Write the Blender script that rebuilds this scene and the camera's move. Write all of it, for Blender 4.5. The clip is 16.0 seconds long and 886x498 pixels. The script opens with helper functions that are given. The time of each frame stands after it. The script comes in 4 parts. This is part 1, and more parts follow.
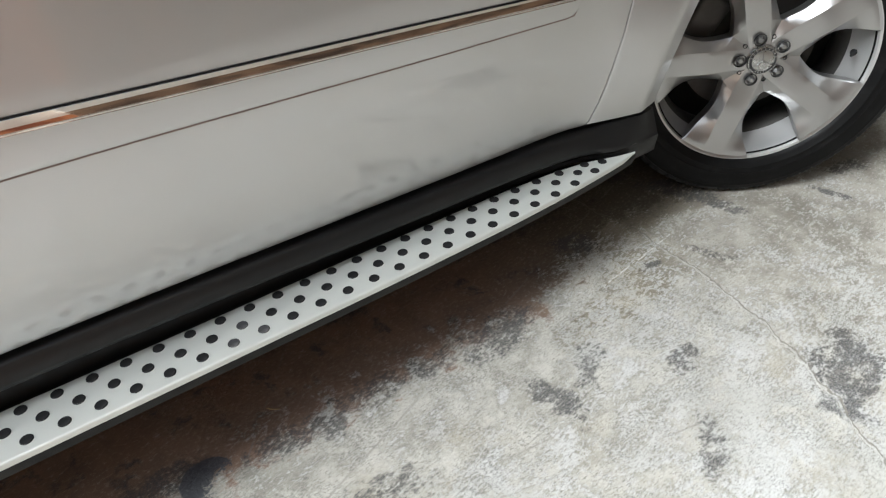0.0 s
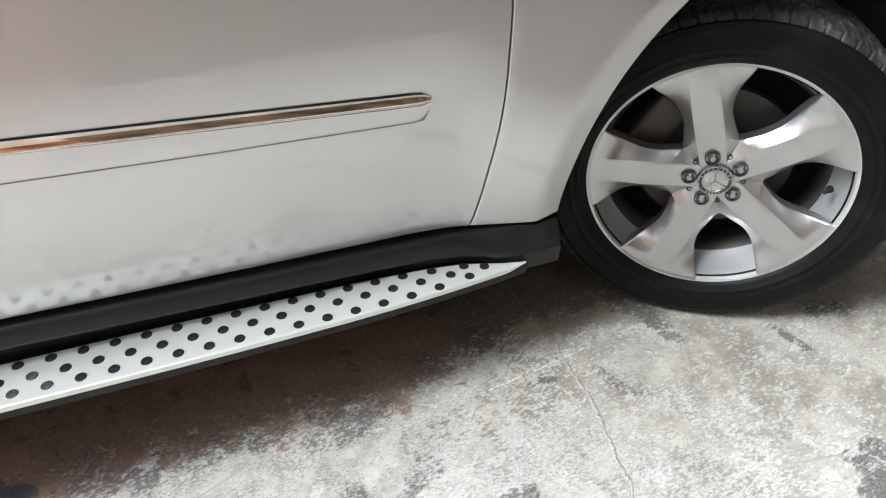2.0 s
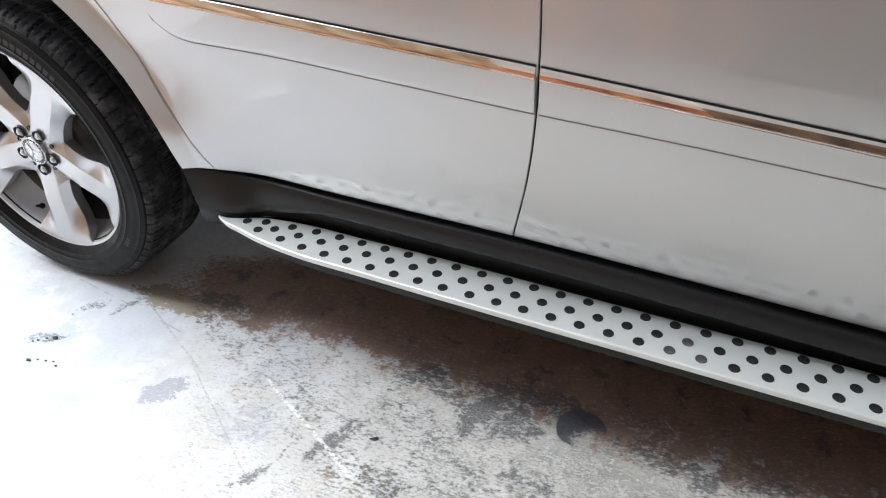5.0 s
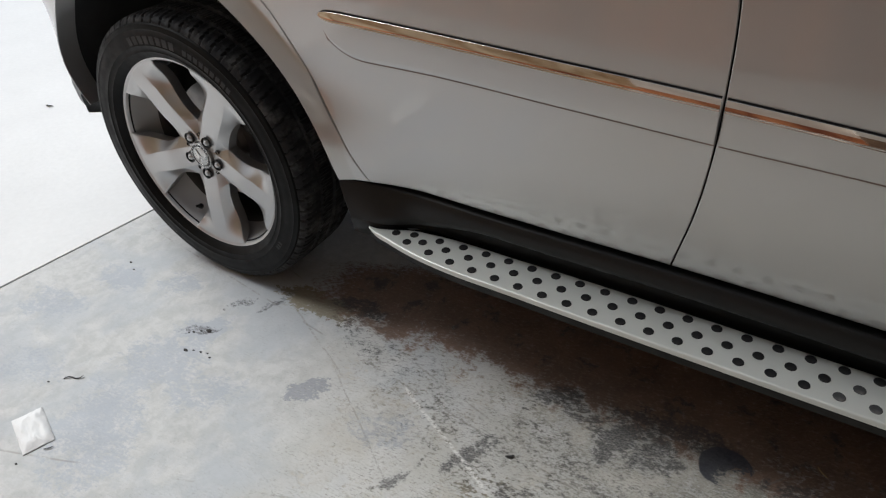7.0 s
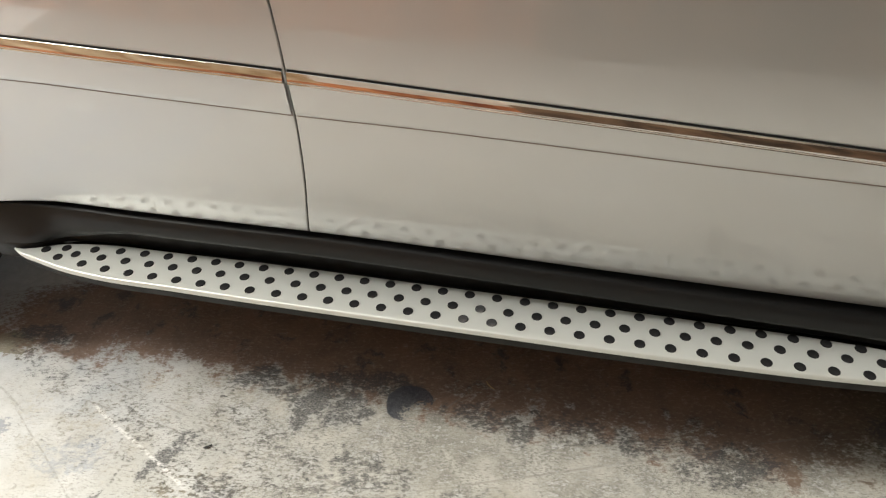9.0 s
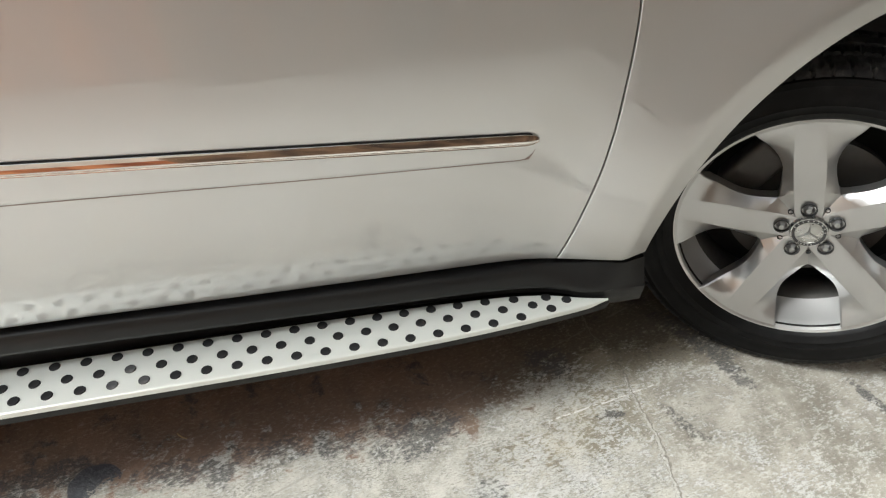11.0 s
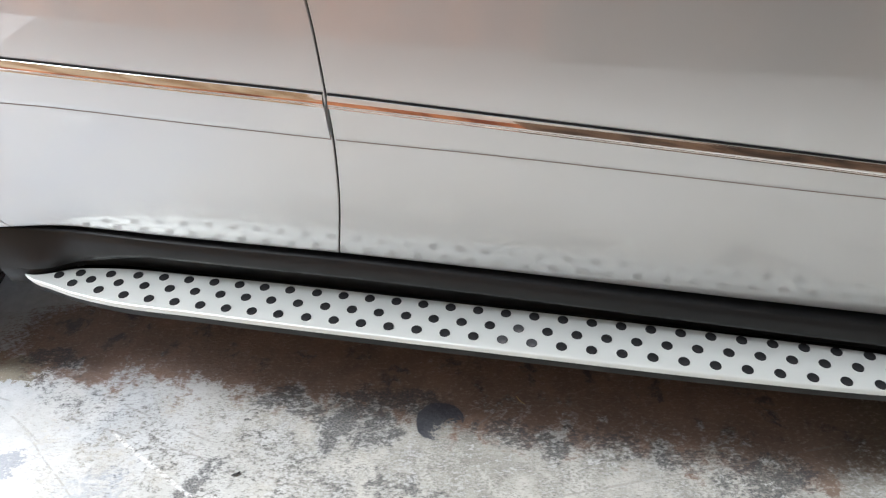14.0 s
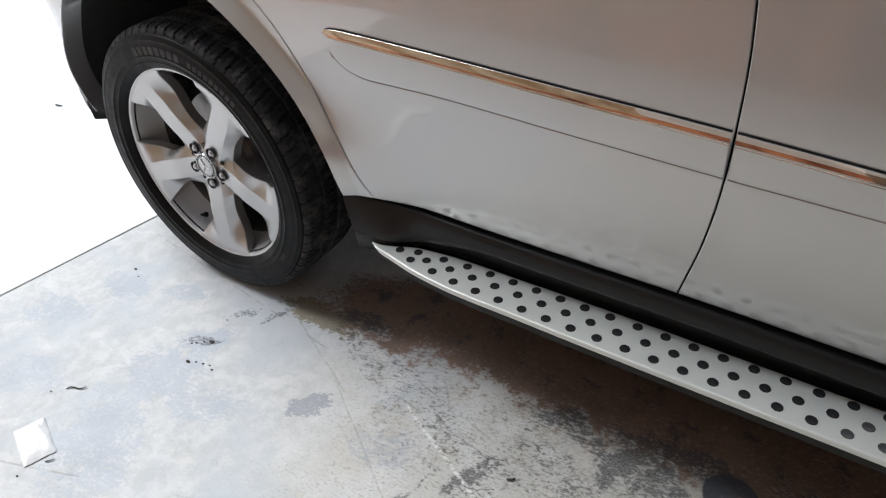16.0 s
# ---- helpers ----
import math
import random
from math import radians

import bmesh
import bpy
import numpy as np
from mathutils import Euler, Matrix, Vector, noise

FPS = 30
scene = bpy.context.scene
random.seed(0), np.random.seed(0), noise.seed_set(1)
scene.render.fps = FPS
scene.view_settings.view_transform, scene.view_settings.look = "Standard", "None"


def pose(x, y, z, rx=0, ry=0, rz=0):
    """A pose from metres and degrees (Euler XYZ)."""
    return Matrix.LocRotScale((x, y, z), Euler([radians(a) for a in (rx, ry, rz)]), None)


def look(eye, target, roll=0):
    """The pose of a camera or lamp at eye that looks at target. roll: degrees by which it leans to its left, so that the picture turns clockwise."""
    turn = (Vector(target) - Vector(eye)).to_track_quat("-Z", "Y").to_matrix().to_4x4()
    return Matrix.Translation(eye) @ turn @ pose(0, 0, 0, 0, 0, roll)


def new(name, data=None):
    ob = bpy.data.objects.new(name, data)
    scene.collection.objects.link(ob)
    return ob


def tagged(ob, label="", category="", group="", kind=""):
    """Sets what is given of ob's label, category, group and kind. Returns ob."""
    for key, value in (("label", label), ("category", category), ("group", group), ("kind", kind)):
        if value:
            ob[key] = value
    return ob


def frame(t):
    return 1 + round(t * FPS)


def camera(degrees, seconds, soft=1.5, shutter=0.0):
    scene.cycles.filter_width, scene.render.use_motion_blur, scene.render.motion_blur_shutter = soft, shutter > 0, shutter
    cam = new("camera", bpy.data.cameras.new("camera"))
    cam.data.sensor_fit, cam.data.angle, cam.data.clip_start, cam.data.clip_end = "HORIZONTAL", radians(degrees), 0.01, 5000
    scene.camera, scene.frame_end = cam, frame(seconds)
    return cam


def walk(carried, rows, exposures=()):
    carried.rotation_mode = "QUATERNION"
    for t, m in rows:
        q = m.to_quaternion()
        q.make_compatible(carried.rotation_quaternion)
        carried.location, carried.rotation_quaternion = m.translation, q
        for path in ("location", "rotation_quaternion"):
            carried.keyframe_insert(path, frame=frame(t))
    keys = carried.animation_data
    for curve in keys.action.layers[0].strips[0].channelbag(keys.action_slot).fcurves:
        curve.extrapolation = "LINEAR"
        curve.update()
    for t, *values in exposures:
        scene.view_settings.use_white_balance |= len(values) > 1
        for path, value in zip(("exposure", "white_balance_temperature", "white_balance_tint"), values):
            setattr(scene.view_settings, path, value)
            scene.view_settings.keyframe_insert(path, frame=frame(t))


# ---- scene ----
cam = camera(66.00, 16.0, soft=1.2)
PATH = [
    (0, (-0.0596, -0.9940, 1.1590), (0.4333, -0.1482, 0.3817), -5.52),
    (0.5, (0.1799, -0.9374, 1.1651), (0.6859, -0.1032, 0.3837), -3.13),
    (1, (0.3898, -0.9414, 1.1951), (0.8583, -0.0833, 0.4162), -2.24),
    (1.5, (0.5395, -1.0331, 1.2334), (0.8799, -0.1171, 0.4539), -2.38),
    (2, (0.5290, -1.0604, 1.2363), (0.8225, -0.1261, 0.4594), -2.48),
    (2.5, (0.4752, -1.0626, 1.2283), (0.6195, -0.0857, 0.4618), -3.11),
    (3, (0.3843, -1.0397, 1.2234), (0.3913, -0.0579, 0.4498), -2.20),
    (3.5, (0.2694, -1.0171, 1.2306), (0.1541, -0.0465, 0.4515), -1.42),
    (4, (0.1531, -1.0264, 1.2286), (-0.0148, -0.0406, 0.4786), 0.99),
    (4.5, (0.1080, -1.0184, 1.2457), (-0.1573, -0.0653, 0.4816), 0.57),
    (5, (0.0302, -1.0313, 1.2291), (-0.3813, -0.1268, 0.4708), -1.30),
    (5.2, (0.0061, -1.0354, 1.2351), (-0.4311, -0.1428, 0.4771), -1.88),
    (7.3, (-0.0777, -1.0812, 1.2714), (-0.6463, -0.2514, 0.5293), -3.83),
    (7.5, (-0.0501, -1.0613, 1.2795), (-0.5782, -0.2148, 0.5263), -2.34),
    (8, (0.0429, -1.0499, 1.2875), (-0.4249, -0.1773, 0.5244), -2.70),
    (8.5, (0.1416, -1.0176, 1.2832), (-0.2041, -0.1058, 0.5012), -3.23),
    (9, (0.2315, -1.0017, 1.2685), (0.0020, -0.0578, 0.4819), -2.26),
    (9.5, (0.3122, -0.9927, 1.2633), (0.1676, -0.0342, 0.4739), -2.37),
    (10, (0.3907, -0.9968, 1.2648), (0.4303, -0.0300, 0.4735), -0.93),
    (10.2, (0.4562, -0.9886, 1.2738), (0.5403, -0.0308, 0.4750), -0.96),
    (12.3, (0.4438, -1.0201, 1.3323), (0.7501, -0.0837, 0.5629), 1.47),
    (12.5, (0.4020, -1.0187, 1.3185), (0.6871, -0.0693, 0.5571), 1.98),
    (13, (0.2996, -0.9991, 1.3135), (0.4773, -0.0191, 0.5583), 1.30),
    (13.5, (0.2294, -0.9792, 1.2977), (0.2488, 0.0038, 0.5259), 0.17),
    (14, (0.1081, -0.9569, 1.2980), (-0.0783, -0.0201, 0.4917), -2.07),
    (14.5, (0.0248, -0.9640, 1.2965), (-0.3147, -0.0504, 0.5139), -1.55),
    (15, (-0.0353, -1.0007, 1.2934), (-0.5002, -0.1224, 0.5351), -2.81),
    (15.5, (-0.0797, -1.0170, 1.3024), (-0.6031, -0.1759, 0.5401), -3.05),
    (16, (-0.0910, -1.0284, 1.2984), (-0.6673, -0.2139, 0.5454), -3.62),
]
walk(cam, [(t, look(eye, target, roll)) for t, eye, target, roll in PATH],
     exposures=[(0.0, 0.53, 6050, 6), (1.5, 0.92, 6000, 7), (2.5, 0.98, 5900, 7), (3.0, 0.96, 5850, 8), (4.0, 0.66, 5850, 9), (4.5, 0.64, 5850, 9), (5.0, 0.53, 5850, 9), (7.3, -0.7, 6300, 8), (7.9, -0.3, 6450, 7), (9.0, 0.35, 6850, 6),
                (10.2, 0.68, 6600, 5), (12.5, 0.86, 6000, 6), (13.5, 0.82, 5900, 7), (14.5, 0.54, 5950, 9), (15.0, 0.38, 5950, 9), (15.5, 0.14, 5950, 9), (16.0, -0.20, 6050, 9)])

# ---- light ----
world = bpy.data.worlds.new("sky")
scene.world = world
world.use_nodes = True
wn = world.node_tree
sky = wn.nodes.new("ShaderNodeTexSky")
sky.sky_type, sky.sun_disc = "NISHITA", False
sky.sun_elevation, sky.sun_rotation = radians(51), radians(-88)
sky.air_density, sky.dust_density = 1.0, 3.0
pale = wn.nodes.new("ShaderNodeHueSaturation")
pale.inputs["Saturation"].default_value = 0.4
wn.links.new(sky.outputs[0], pale.inputs["Color"])
wn.links.new(pale.outputs[0], wn.nodes["Background"].inputs[0])
wn.nodes["Background"].inputs[1].default_value = 0.15

sun = new("sun", bpy.data.lights.new("sun", "SUN"))
sun.data.energy, sun.data.angle, sun.data.color = 4.7, radians(30), (1.0, 0.995, 0.975)
sun.matrix_world = look((-4.0, 0.15, 5.0), (0.0, 0.0, 0.0))


# ---- materials ----
class Nodes:
    """A node material in few words."""

    def __init__(self, name):
        self.mat = bpy.data.materials.new(name)
        self.mat.use_nodes = True
        self.t = self.mat.node_tree
        self.bsdf = self.t.nodes["Principled BSDF"]
        self.coord = self.t.nodes.new("ShaderNodeTexCoord").outputs["Object"]

    def put(self, socket, value):
        if hasattr(value, "links"):
            self.t.links.new(value, socket)
        elif isinstance(value, (tuple, list)) and len(value) == 3 and socket.type == "RGBA":
            socket.default_value = (*value, 1)
        else:
            socket.default_value = value

    def base(self, **kw):
        for key, value in kw.items():
            self.put(self.bsdf.inputs[key.replace("_", " ")], value)
        return self

    def noise(self, scale, detail=4.0, rough=0.55, vector=None, distortion=0.0, color=False):
        n = self.t.nodes.new("ShaderNodeTexNoise")
        self.put(n.inputs["Vector"], vector or self.coord)
        n.inputs["Scale"].default_value, n.inputs["Detail"].default_value = scale, detail
        n.inputs["Roughness"].default_value, n.inputs["Distortion"].default_value = rough, distortion
        return n.outputs["Color" if color else "Fac"]

    def mapped(self, loc=(0, 0, 0), rot=0.0, size=(1, 1, 1), vector=None):
        n = self.t.nodes.new("ShaderNodeMapping")
        n.vector_type = "TEXTURE"
        self.put(n.inputs["Vector"], vector or self.coord)
        n.inputs["Location"].default_value = loc
        n.inputs["Rotation"].default_value = (0, 0, radians(rot))
        n.inputs["Scale"].default_value = size
        return n.outputs[0]

    def math(self, op, a, b=0.0, clamp=False):
        n = self.t.nodes.new("ShaderNodeMath")
        n.operation, n.use_clamp = op, clamp
        self.put(n.inputs[0], a)
        self.put(n.inputs[1], b)
        return n.outputs[0]

    def ramp(self, value, lo, hi, a=0.0, b=1.0):
        n = self.t.nodes.new("ShaderNodeMapRange")
        n.interpolation_type = "SMOOTHSTEP"
        self.put(n.inputs[0], value)
        for i, v in enumerate((lo, hi, a, b)):
            n.inputs[i + 1].default_value = v
        return n.outputs[0]

    def mix(self, fac, a, b):
        n = self.t.nodes.new("ShaderNodeMix")
        n.data_type = "RGBA"
        self.put(n.inputs[0], fac)
        self.put(n.inputs[6], a)
        self.put(n.inputs[7], b)
        return n.outputs[2]

    def length(self, vector):
        n = self.t.nodes.new("ShaderNodeVectorMath")
        n.operation = "LENGTH"
        self.put(n.inputs[0], vector)
        return n.outputs["Value"]

    def split(self, vector):
        n = self.t.nodes.new("ShaderNodeSeparateXYZ")
        self.put(n.inputs[0], vector)
        return n.outputs

    def add(self, a, b):
        n = self.t.nodes.new("ShaderNodeVectorMath")
        n.operation = "ADD"
        self.put(n.inputs[0], a)
        self.put(n.inputs[1], b)
        return n.outputs[0]

    def bump(self, height, strength=0.3, distance=0.002):
        n = self.t.nodes.new("ShaderNodeBump")
        n.inputs["Strength"].default_value, n.inputs["Distance"].default_value = strength, distance
        self.put(n.inputs["Height"], height)
        self.put(self.bsdf.inputs["Normal"], n.outputs[0])
        return self


def paint_material():
    m = Nodes("silver_paint")
    flake = m.noise(900, 2)
    haze = m.noise(7, 3)
    col = m.mix(haze, (0.535, 0.533, 0.527), (0.56, 0.558, 0.552))
    m.base(Base_Color=col, Metallic=0.78, Roughness=0.44,
           Coat_Weight=1.0, Coat_Roughness=0.03, Coat_IOR=2.0)
    m.bump(flake, 0.02, 0.0002)
    return m.mat


def plastic_material(name, shade, rough, grain=500, bump=0.25):
    m = Nodes(name)
    col = m.mix(m.noise(9, 5), (shade * 0.85,) * 3, (shade * 1.2, shade * 1.22, shade * 1.27))
    m.base(Base_Color=col, Roughness=m.ramp(m.noise(22, 4), 0.3, 0.75, rough - 0.06, rough + 0.08), Specular_IOR_Level=0.32)
    m.bump(m.noise(grain, 2), bump, 0.0006)
    return m.mat


def rubber_material(name, shade, dust=0.0, rough=0.62):
    m = Nodes(name)
    dusty = m.ramp(m.noise(18, 6, 0.65), 0.45, 0.75)
    col = m.mix(m.math("MULTIPLY", dusty, dust), (shade, shade, shade * 1.05), (0.16, 0.155, 0.15))
    m.base(Base_Color=col, Roughness=m.ramp(m.noise(30, 4), 0.3, 0.8, rough - 0.1, rough + 0.1), Specular_IOR_Level=0.14)
    m.bump(m.noise(240, 3), 0.2, 0.0006)
    return m.mat


def metal_material(name, colour, rough, metallic=1.0, streak=None, vary=0.08):
    m = Nodes(name)
    vector = m.mapped(size=streak) if streak else m.coord
    grain = m.noise(60, 5, 0.6, vector)
    dull = m.noise(11, 5)
    dark = tuple(c * 0.9 for c in colour)
    m.base(Base_Color=m.mix(dull, dark, colour), Metallic=metallic,
           Roughness=m.ramp(grain, 0.25, 0.75, rough - vary, rough + vary))
    m.bump(grain, 0.06, 0.0004)
    return m.mat


def plain_material(name, a, b, rough=0.8, scale=4.0, bump=0.3):
    m = Nodes(name)
    big, fine = m.noise(scale, 6, 0.6), m.noise(scale * 14, 5, 0.65)
    m.base(Base_Color=m.mix(m.math("MULTIPLY", m.math("ADD", big, fine), 0.5), a, b), Roughness=rough)
    m.bump(fine, bump, 0.003)
    return m.mat


def wall_material(name, a, b):
    """Uneven, streaky paint or wood, in upright stretches."""
    m = Nodes(name)
    streak = m.noise(1.5, 5, 0.6, m.mapped(size=(0.35, 1.0, 2.2)), 0.6)
    fine = m.noise(26, 5, 0.65)
    m.base(Base_Color=m.mix(m.ramp(m.math("ADD", m.math("MULTIPLY", streak, 0.85), m.math("MULTIPLY", fine, 0.15)), 0.36, 0.64), a, b), Roughness=0.75)
    m.bump(fine, 0.3, 0.003)
    return m.mat


def floor_material():
    m = Nodes("worn_painted_concrete")
    warp = m.noise(7, 6, 0.65, color=True)
    bent = m.add(m.coord, m.mapped(loc=(0.5, 0.5, 0.5), size=(9, 9, 9), vector=warp))
    streaky = m.mapped(rot=9, size=(1.7, 1.0, 1.0))
    big = m.noise(2.3, 7, 0.6, bent)
    mid = m.noise(12, 10, 0.70, bent)
    soft = m.noise(5, 5, 0.6)
    flake = m.noise(140, 9, 0.74, streaky)
    grit = m.noise(420, 4, 0.7)
    x, y = m.split(m.coord)[0], m.split(m.coord)[1]
    coarse = m.math("ADD", m.math("MULTIPLY", m.noise(56, 6, 0.66, streaky), 0.27), m.math("MULTIPLY", m.noise(17, 8, 0.68, bent), 0.21))
    f = m.ramp(m.math("ADD", m.math("MULTIPLY", flake, 0.52), coarse), 0.385, 0.615)
    jitter = m.math("MULTIPLY", m.math("SUBTRACT", mid, 0.5), 2.4)

    def stain(x, y, rx, ry, turn, amount):
        d = m.length(m.mapped((x, y, 0), turn, (rx, ry, 1.0), bent))
        return m.math("MULTIPLY", m.ramp(m.math("ADD", d, jitter), 1.45, 0.55), amount)

    def gathered(rows):
        total = None
        for row in rows:
            one = stain(*row)
            total = one if total is None else m.math("MAXIMUM", total, one)
        return total

    def flecked(field, edge=0.19):
        """A field broken up into crisp flakes: the fuller it is, the fewer the pale flecks."""
        return m.math("MULTIPLY", m.ramp(m.math("SUBTRACT", field, f), -edge, edge), m.ramp(field, 0.0, 0.22))

    def scratch(cx, cy, turn, half, width):
        u = m.split(m.mapped((cx, cy, 0), turn, vector=m.coord))
        wave = m.math("MULTIPLY", m.math("SUBTRACT", m.noise(5, 5, 0.6), 0.5), 0.012)
        line = m.ramp(m.math("ABSOLUTE", m.math("ADD", u[1], wave)), width, width * 0.35)
        return m.math("MULTIPLY", m.math("MULTIPLY", line, m.ramp(m.math("ABSOLUTE", u[0]), half, half * 0.8)), m.ramp(flake, 0.44, 0.54))

    east = m.ramp(m.math("ADD", x, m.math("MULTIPLY", m.math("SUBTRACT", big, 0.5), 0.9)), -1.45, -0.25)
    sooty = m.ramp(m.math("ADD", x, m.math("MULTIPLY", m.math("SUBTRACT", big, 0.5), 0.9)), -1.0, -0.15)
    near = m.ramp(m.math("ADD", y, m.math("MULTIPLY", m.math("SUBTRACT", big, 0.5), 0.5)), -0.75, 0.0)
    # white paint over pale concrete, gone in flakes
    patch = m.ramp(m.math("ADD", m.math("MULTIPLY", mid, 0.6), m.math("MULTIPLY", big, 0.4)), 0.43, 0.60)
    worn = m.math("ADD", m.math("MULTIPLY", patch, m.math("MULTIPLY", east, 0.58)), m.math("MULTIPLY", near, m.math("MULTIPLY", east, 0.42)))
    bare = flecked(m.math("SUBTRACT", m.math("ADD", worn, m.math("MULTIPLY", east, 0.26)), 0.17), 0.17)
    paint = m.mix(m.ramp(soft, 0.36, 0.64), (0.46, 0.452, 0.42), (0.575, 0.57, 0.555))
    paint = m.mix(m.ramp(east, 0.7, 0.1), paint, m.mix(m.ramp(m.noise(22, 7, 0.68, bent), 0.36, 0.64), (0.42, 0.428, 0.43), (0.535, 0.537, 0.537)))
    paint = m.mix(m.math("MULTIPLY", m.ramp(grit, 0.60, 0.40), 0.35), paint, (0.47, 0.455, 0.415))
    under = m.mix(m.ramp(mid, 0.36, 0.64), (0.27, 0.255, 0.215), (0.51, 0.49, 0.44))
    under = m.mix(m.math("MULTIPLY", m.ramp(grit, 0.52, 0.68), 0.5), under, (0.54, 0.52, 0.48))
    under = m.mix(m.ramp(east, 0.0, 0.7, 0.62, 0.0), under, (0.52, 0.50, 0.46))
    cloud = m.math("MULTIPLY", m.ramp(m.noise(3.6, 6, 0.6, m.mapped((1.9, 0.6, 0), vector=bent)), 0.44, 0.62), m.ramp(east, 0.85, 0.2, 0.0, 0.7))
    paint = m.mix(cloud, paint, (0.40, 0.425, 0.455))
    col = m.mix(bare, paint, under)
    tan = gathered([(-1.20, -0.05, 0.12, 0.045, 10, 0.95), (1.30, 0.08, 0.45, 0.13, -5, 0.85), (1.12, -0.10, 0.22, 0.10, 25, 0.5), (1.95, -0.1, 0.3, 0.1, -15, 0.8),
                    (1.35, -0.25, 0.35, 0.05, -12, 0.45), (0.9, -0.18, 0.2, 0.05, 5, 0.35), (-0.45, -0.36, 0.12, 0.08, 0, 0.35)])
    col = m.mix(flecked(tan, 0.12), col, m.mix(mid, (0.15, 0.128, 0.085), (0.32, 0.285, 0.215)))
    blue = gathered([(-1.43, -0.43, 0.13, 0.10, 25, 0.78), (-1.27, -0.45, 0.12, 0.07, 10, 0.6), (-1.925, -0.425, 0.10, 0.07, 20, 0.7), (-1.83, -0.253, 0.08, 0.06, 10, 0.85),
                     (-1.38, -0.67, 0.17, 0.10, -50, 0.68), (-1.65, -0.18, 0.07, 0.05, 30, 0.7), (-0.79, -0.32, 0.08, 0.05, 20, 0.55), (-1.73, -0.61, 0.12, 0.06, 10, 0.5), (-1.425, -0.285, 0.075, 0.05, 30, 0.95)])
    col = m.mix(m.math("MULTIPLY", flecked(blue, 0.3), 0.8), col, (0.36, 0.385, 0.43))
    dark = gathered([(-0.306, -0.10, 0.085, 0.042, 62, 1.0), (-0.235, -0.095, 0.07, 0.05, 70, 0.82), (-0.20, 0.0, 0.14, 0.035, 8, 0.85), (-0.42, -0.055, 0.12, 0.03, -10, 0.74),
                     (-0.585, -0.28, 0.075, 0.022, 68, 1.0), (-0.43, -0.33, 0.06, 0.045, 20, 0.68), (-0.70, -0.43, 0.08, 0.010, 74, 0.70), (-1.435, -0.29, 0.055, 0.018, 30, 0.7)])
    dark = m.math("MAXIMUM", dark, gathered([
        (1.395, -0.065, 0.075, 0.028, -70, 0.82), (1.38, 0.06, 0.09, 0.05, -60, 0.85), (0.97, 0.06, 0.06, 0.06, 30, 1.0), (1.22, -0.20, 0.06, 0.02, -62, 0.5), (1.045, -0.13, 0.03, 0.018, 0, 0.95),
        (0.61, -0.085, 0.11, 0.05, 10, 0.74), (0.70, -0.29, 0.07, 0.03, 30, 0.62), (0.578, -0.31, 0.075, 0.028, 96, 0.86), (1.68, -0.22, 0.06, 0.016, -70, 0.95),
        (1.60, -0.60, 0.12, 0.07, 20, 0.9), (1.82, -0.16, 0.06, 0.035, -20, 0.8), (0.30, -0.05, 0.16, 0.035, -4, 0.62), (0.12, -0.06, 0.14, 0.04, -8, 0.72)]))
    dark = m.math("MAXIMUM", dark, gathered([
        (1.12, -0.61, 0.11, 0.06, 20, 0.95), (1.03, -0.66, 0.05, 0.055, 40, 0.9), (0.74, -0.57, 0.07, 0.03, 40, 0.7), (0.86, -0.39, 0.05, 0.03, 12, 0.6), (-1.10, -0.005, 0.08, 0.03, 0, 1.0),
        (-1.33, -0.11, 0.05, 0.015, 70, 0.7), (-1.42, -0.17, 0.05, 0.015, 60, 0.6), (-0.75, -0.19, 0.30, 0.09, -25, 0.31), (-0.30, -0.24, 0.30, 0.10, -15, 0.36), (-1.0, -0.09, 0.16, 0.06, -20, 0.40), (-0.16, -0.24, 0.10, 0.05, 0, 0.55), (0.12, -0.30, 0.16, 0.06, 5, 0.52),
        (0.47, -0.06, 0.14, 0.035, 3, 0.58), (-0.485, -0.05, 0.07, 0.03, 40, 0.8)]))
    spot = flecked(gathered([(-1.027, -0.318, 0.054, 0.028, 52, 0.85)]), 0.1)
    col = m.mix(m.math("MULTIPLY", spot, 0.62), col, (0.19, 0.205, 0.25))
    # dusting of dirt, small dark pits
    dusting = m.math("MULTIPLY", m.ramp(m.noise(240, 6, 0.75, streaky), 0.52, 0.66), m.math("MULTIPLY", m.ramp(mid, 0.60, 0.44), m.math("MULTIPLY", sooty, 0.65)))
    col = m.mix(dusting, col, (0.19, 0.18, 0.155))
    chips = m.noise(230, 5, 0.75, m.mapped((0.7, 0.3, 0), 7, (1.8, 1.0, 1.0)))
    zone = m.ramp(m.noise(9, 6, 0.65, m.mapped((1.3, 4.2, 0), vector=bent)), 0.42, 0.58)
    col = m.mix(m.math("MULTIPLY", m.ramp(chips, 0.545, 0.585), m.math("MULTIPLY", zone, m.math("ADD", m.math("MULTIPLY", east, 0.20), 0.12))), col, (0.64, 0.635, 0.615))
    soot = m.ramp(m.noise(10, 7, 0.68, m.mapped((5.2, 0.4, 0), vector=bent)), 0.46, 0.58)
    soot = m.math("MULTIPLY", soot, m.math("MULTIPLY", sooty, 0.64))
    col = m.mix(m.math("MULTIPLY", m.ramp(chips, 0.495, 0.43), m.math("MULTIPLY", soot, 0.8)), col, (0.10, 0.096, 0.088))
    ochre = m.math("MULTIPLY", m.ramp(m.noise(4.2, 7, 0.62, m.mapped((3.1, 1.7, 0), vector=bent)), 0.52, 0.66), m.math("MULTIPLY", east, 0.38))
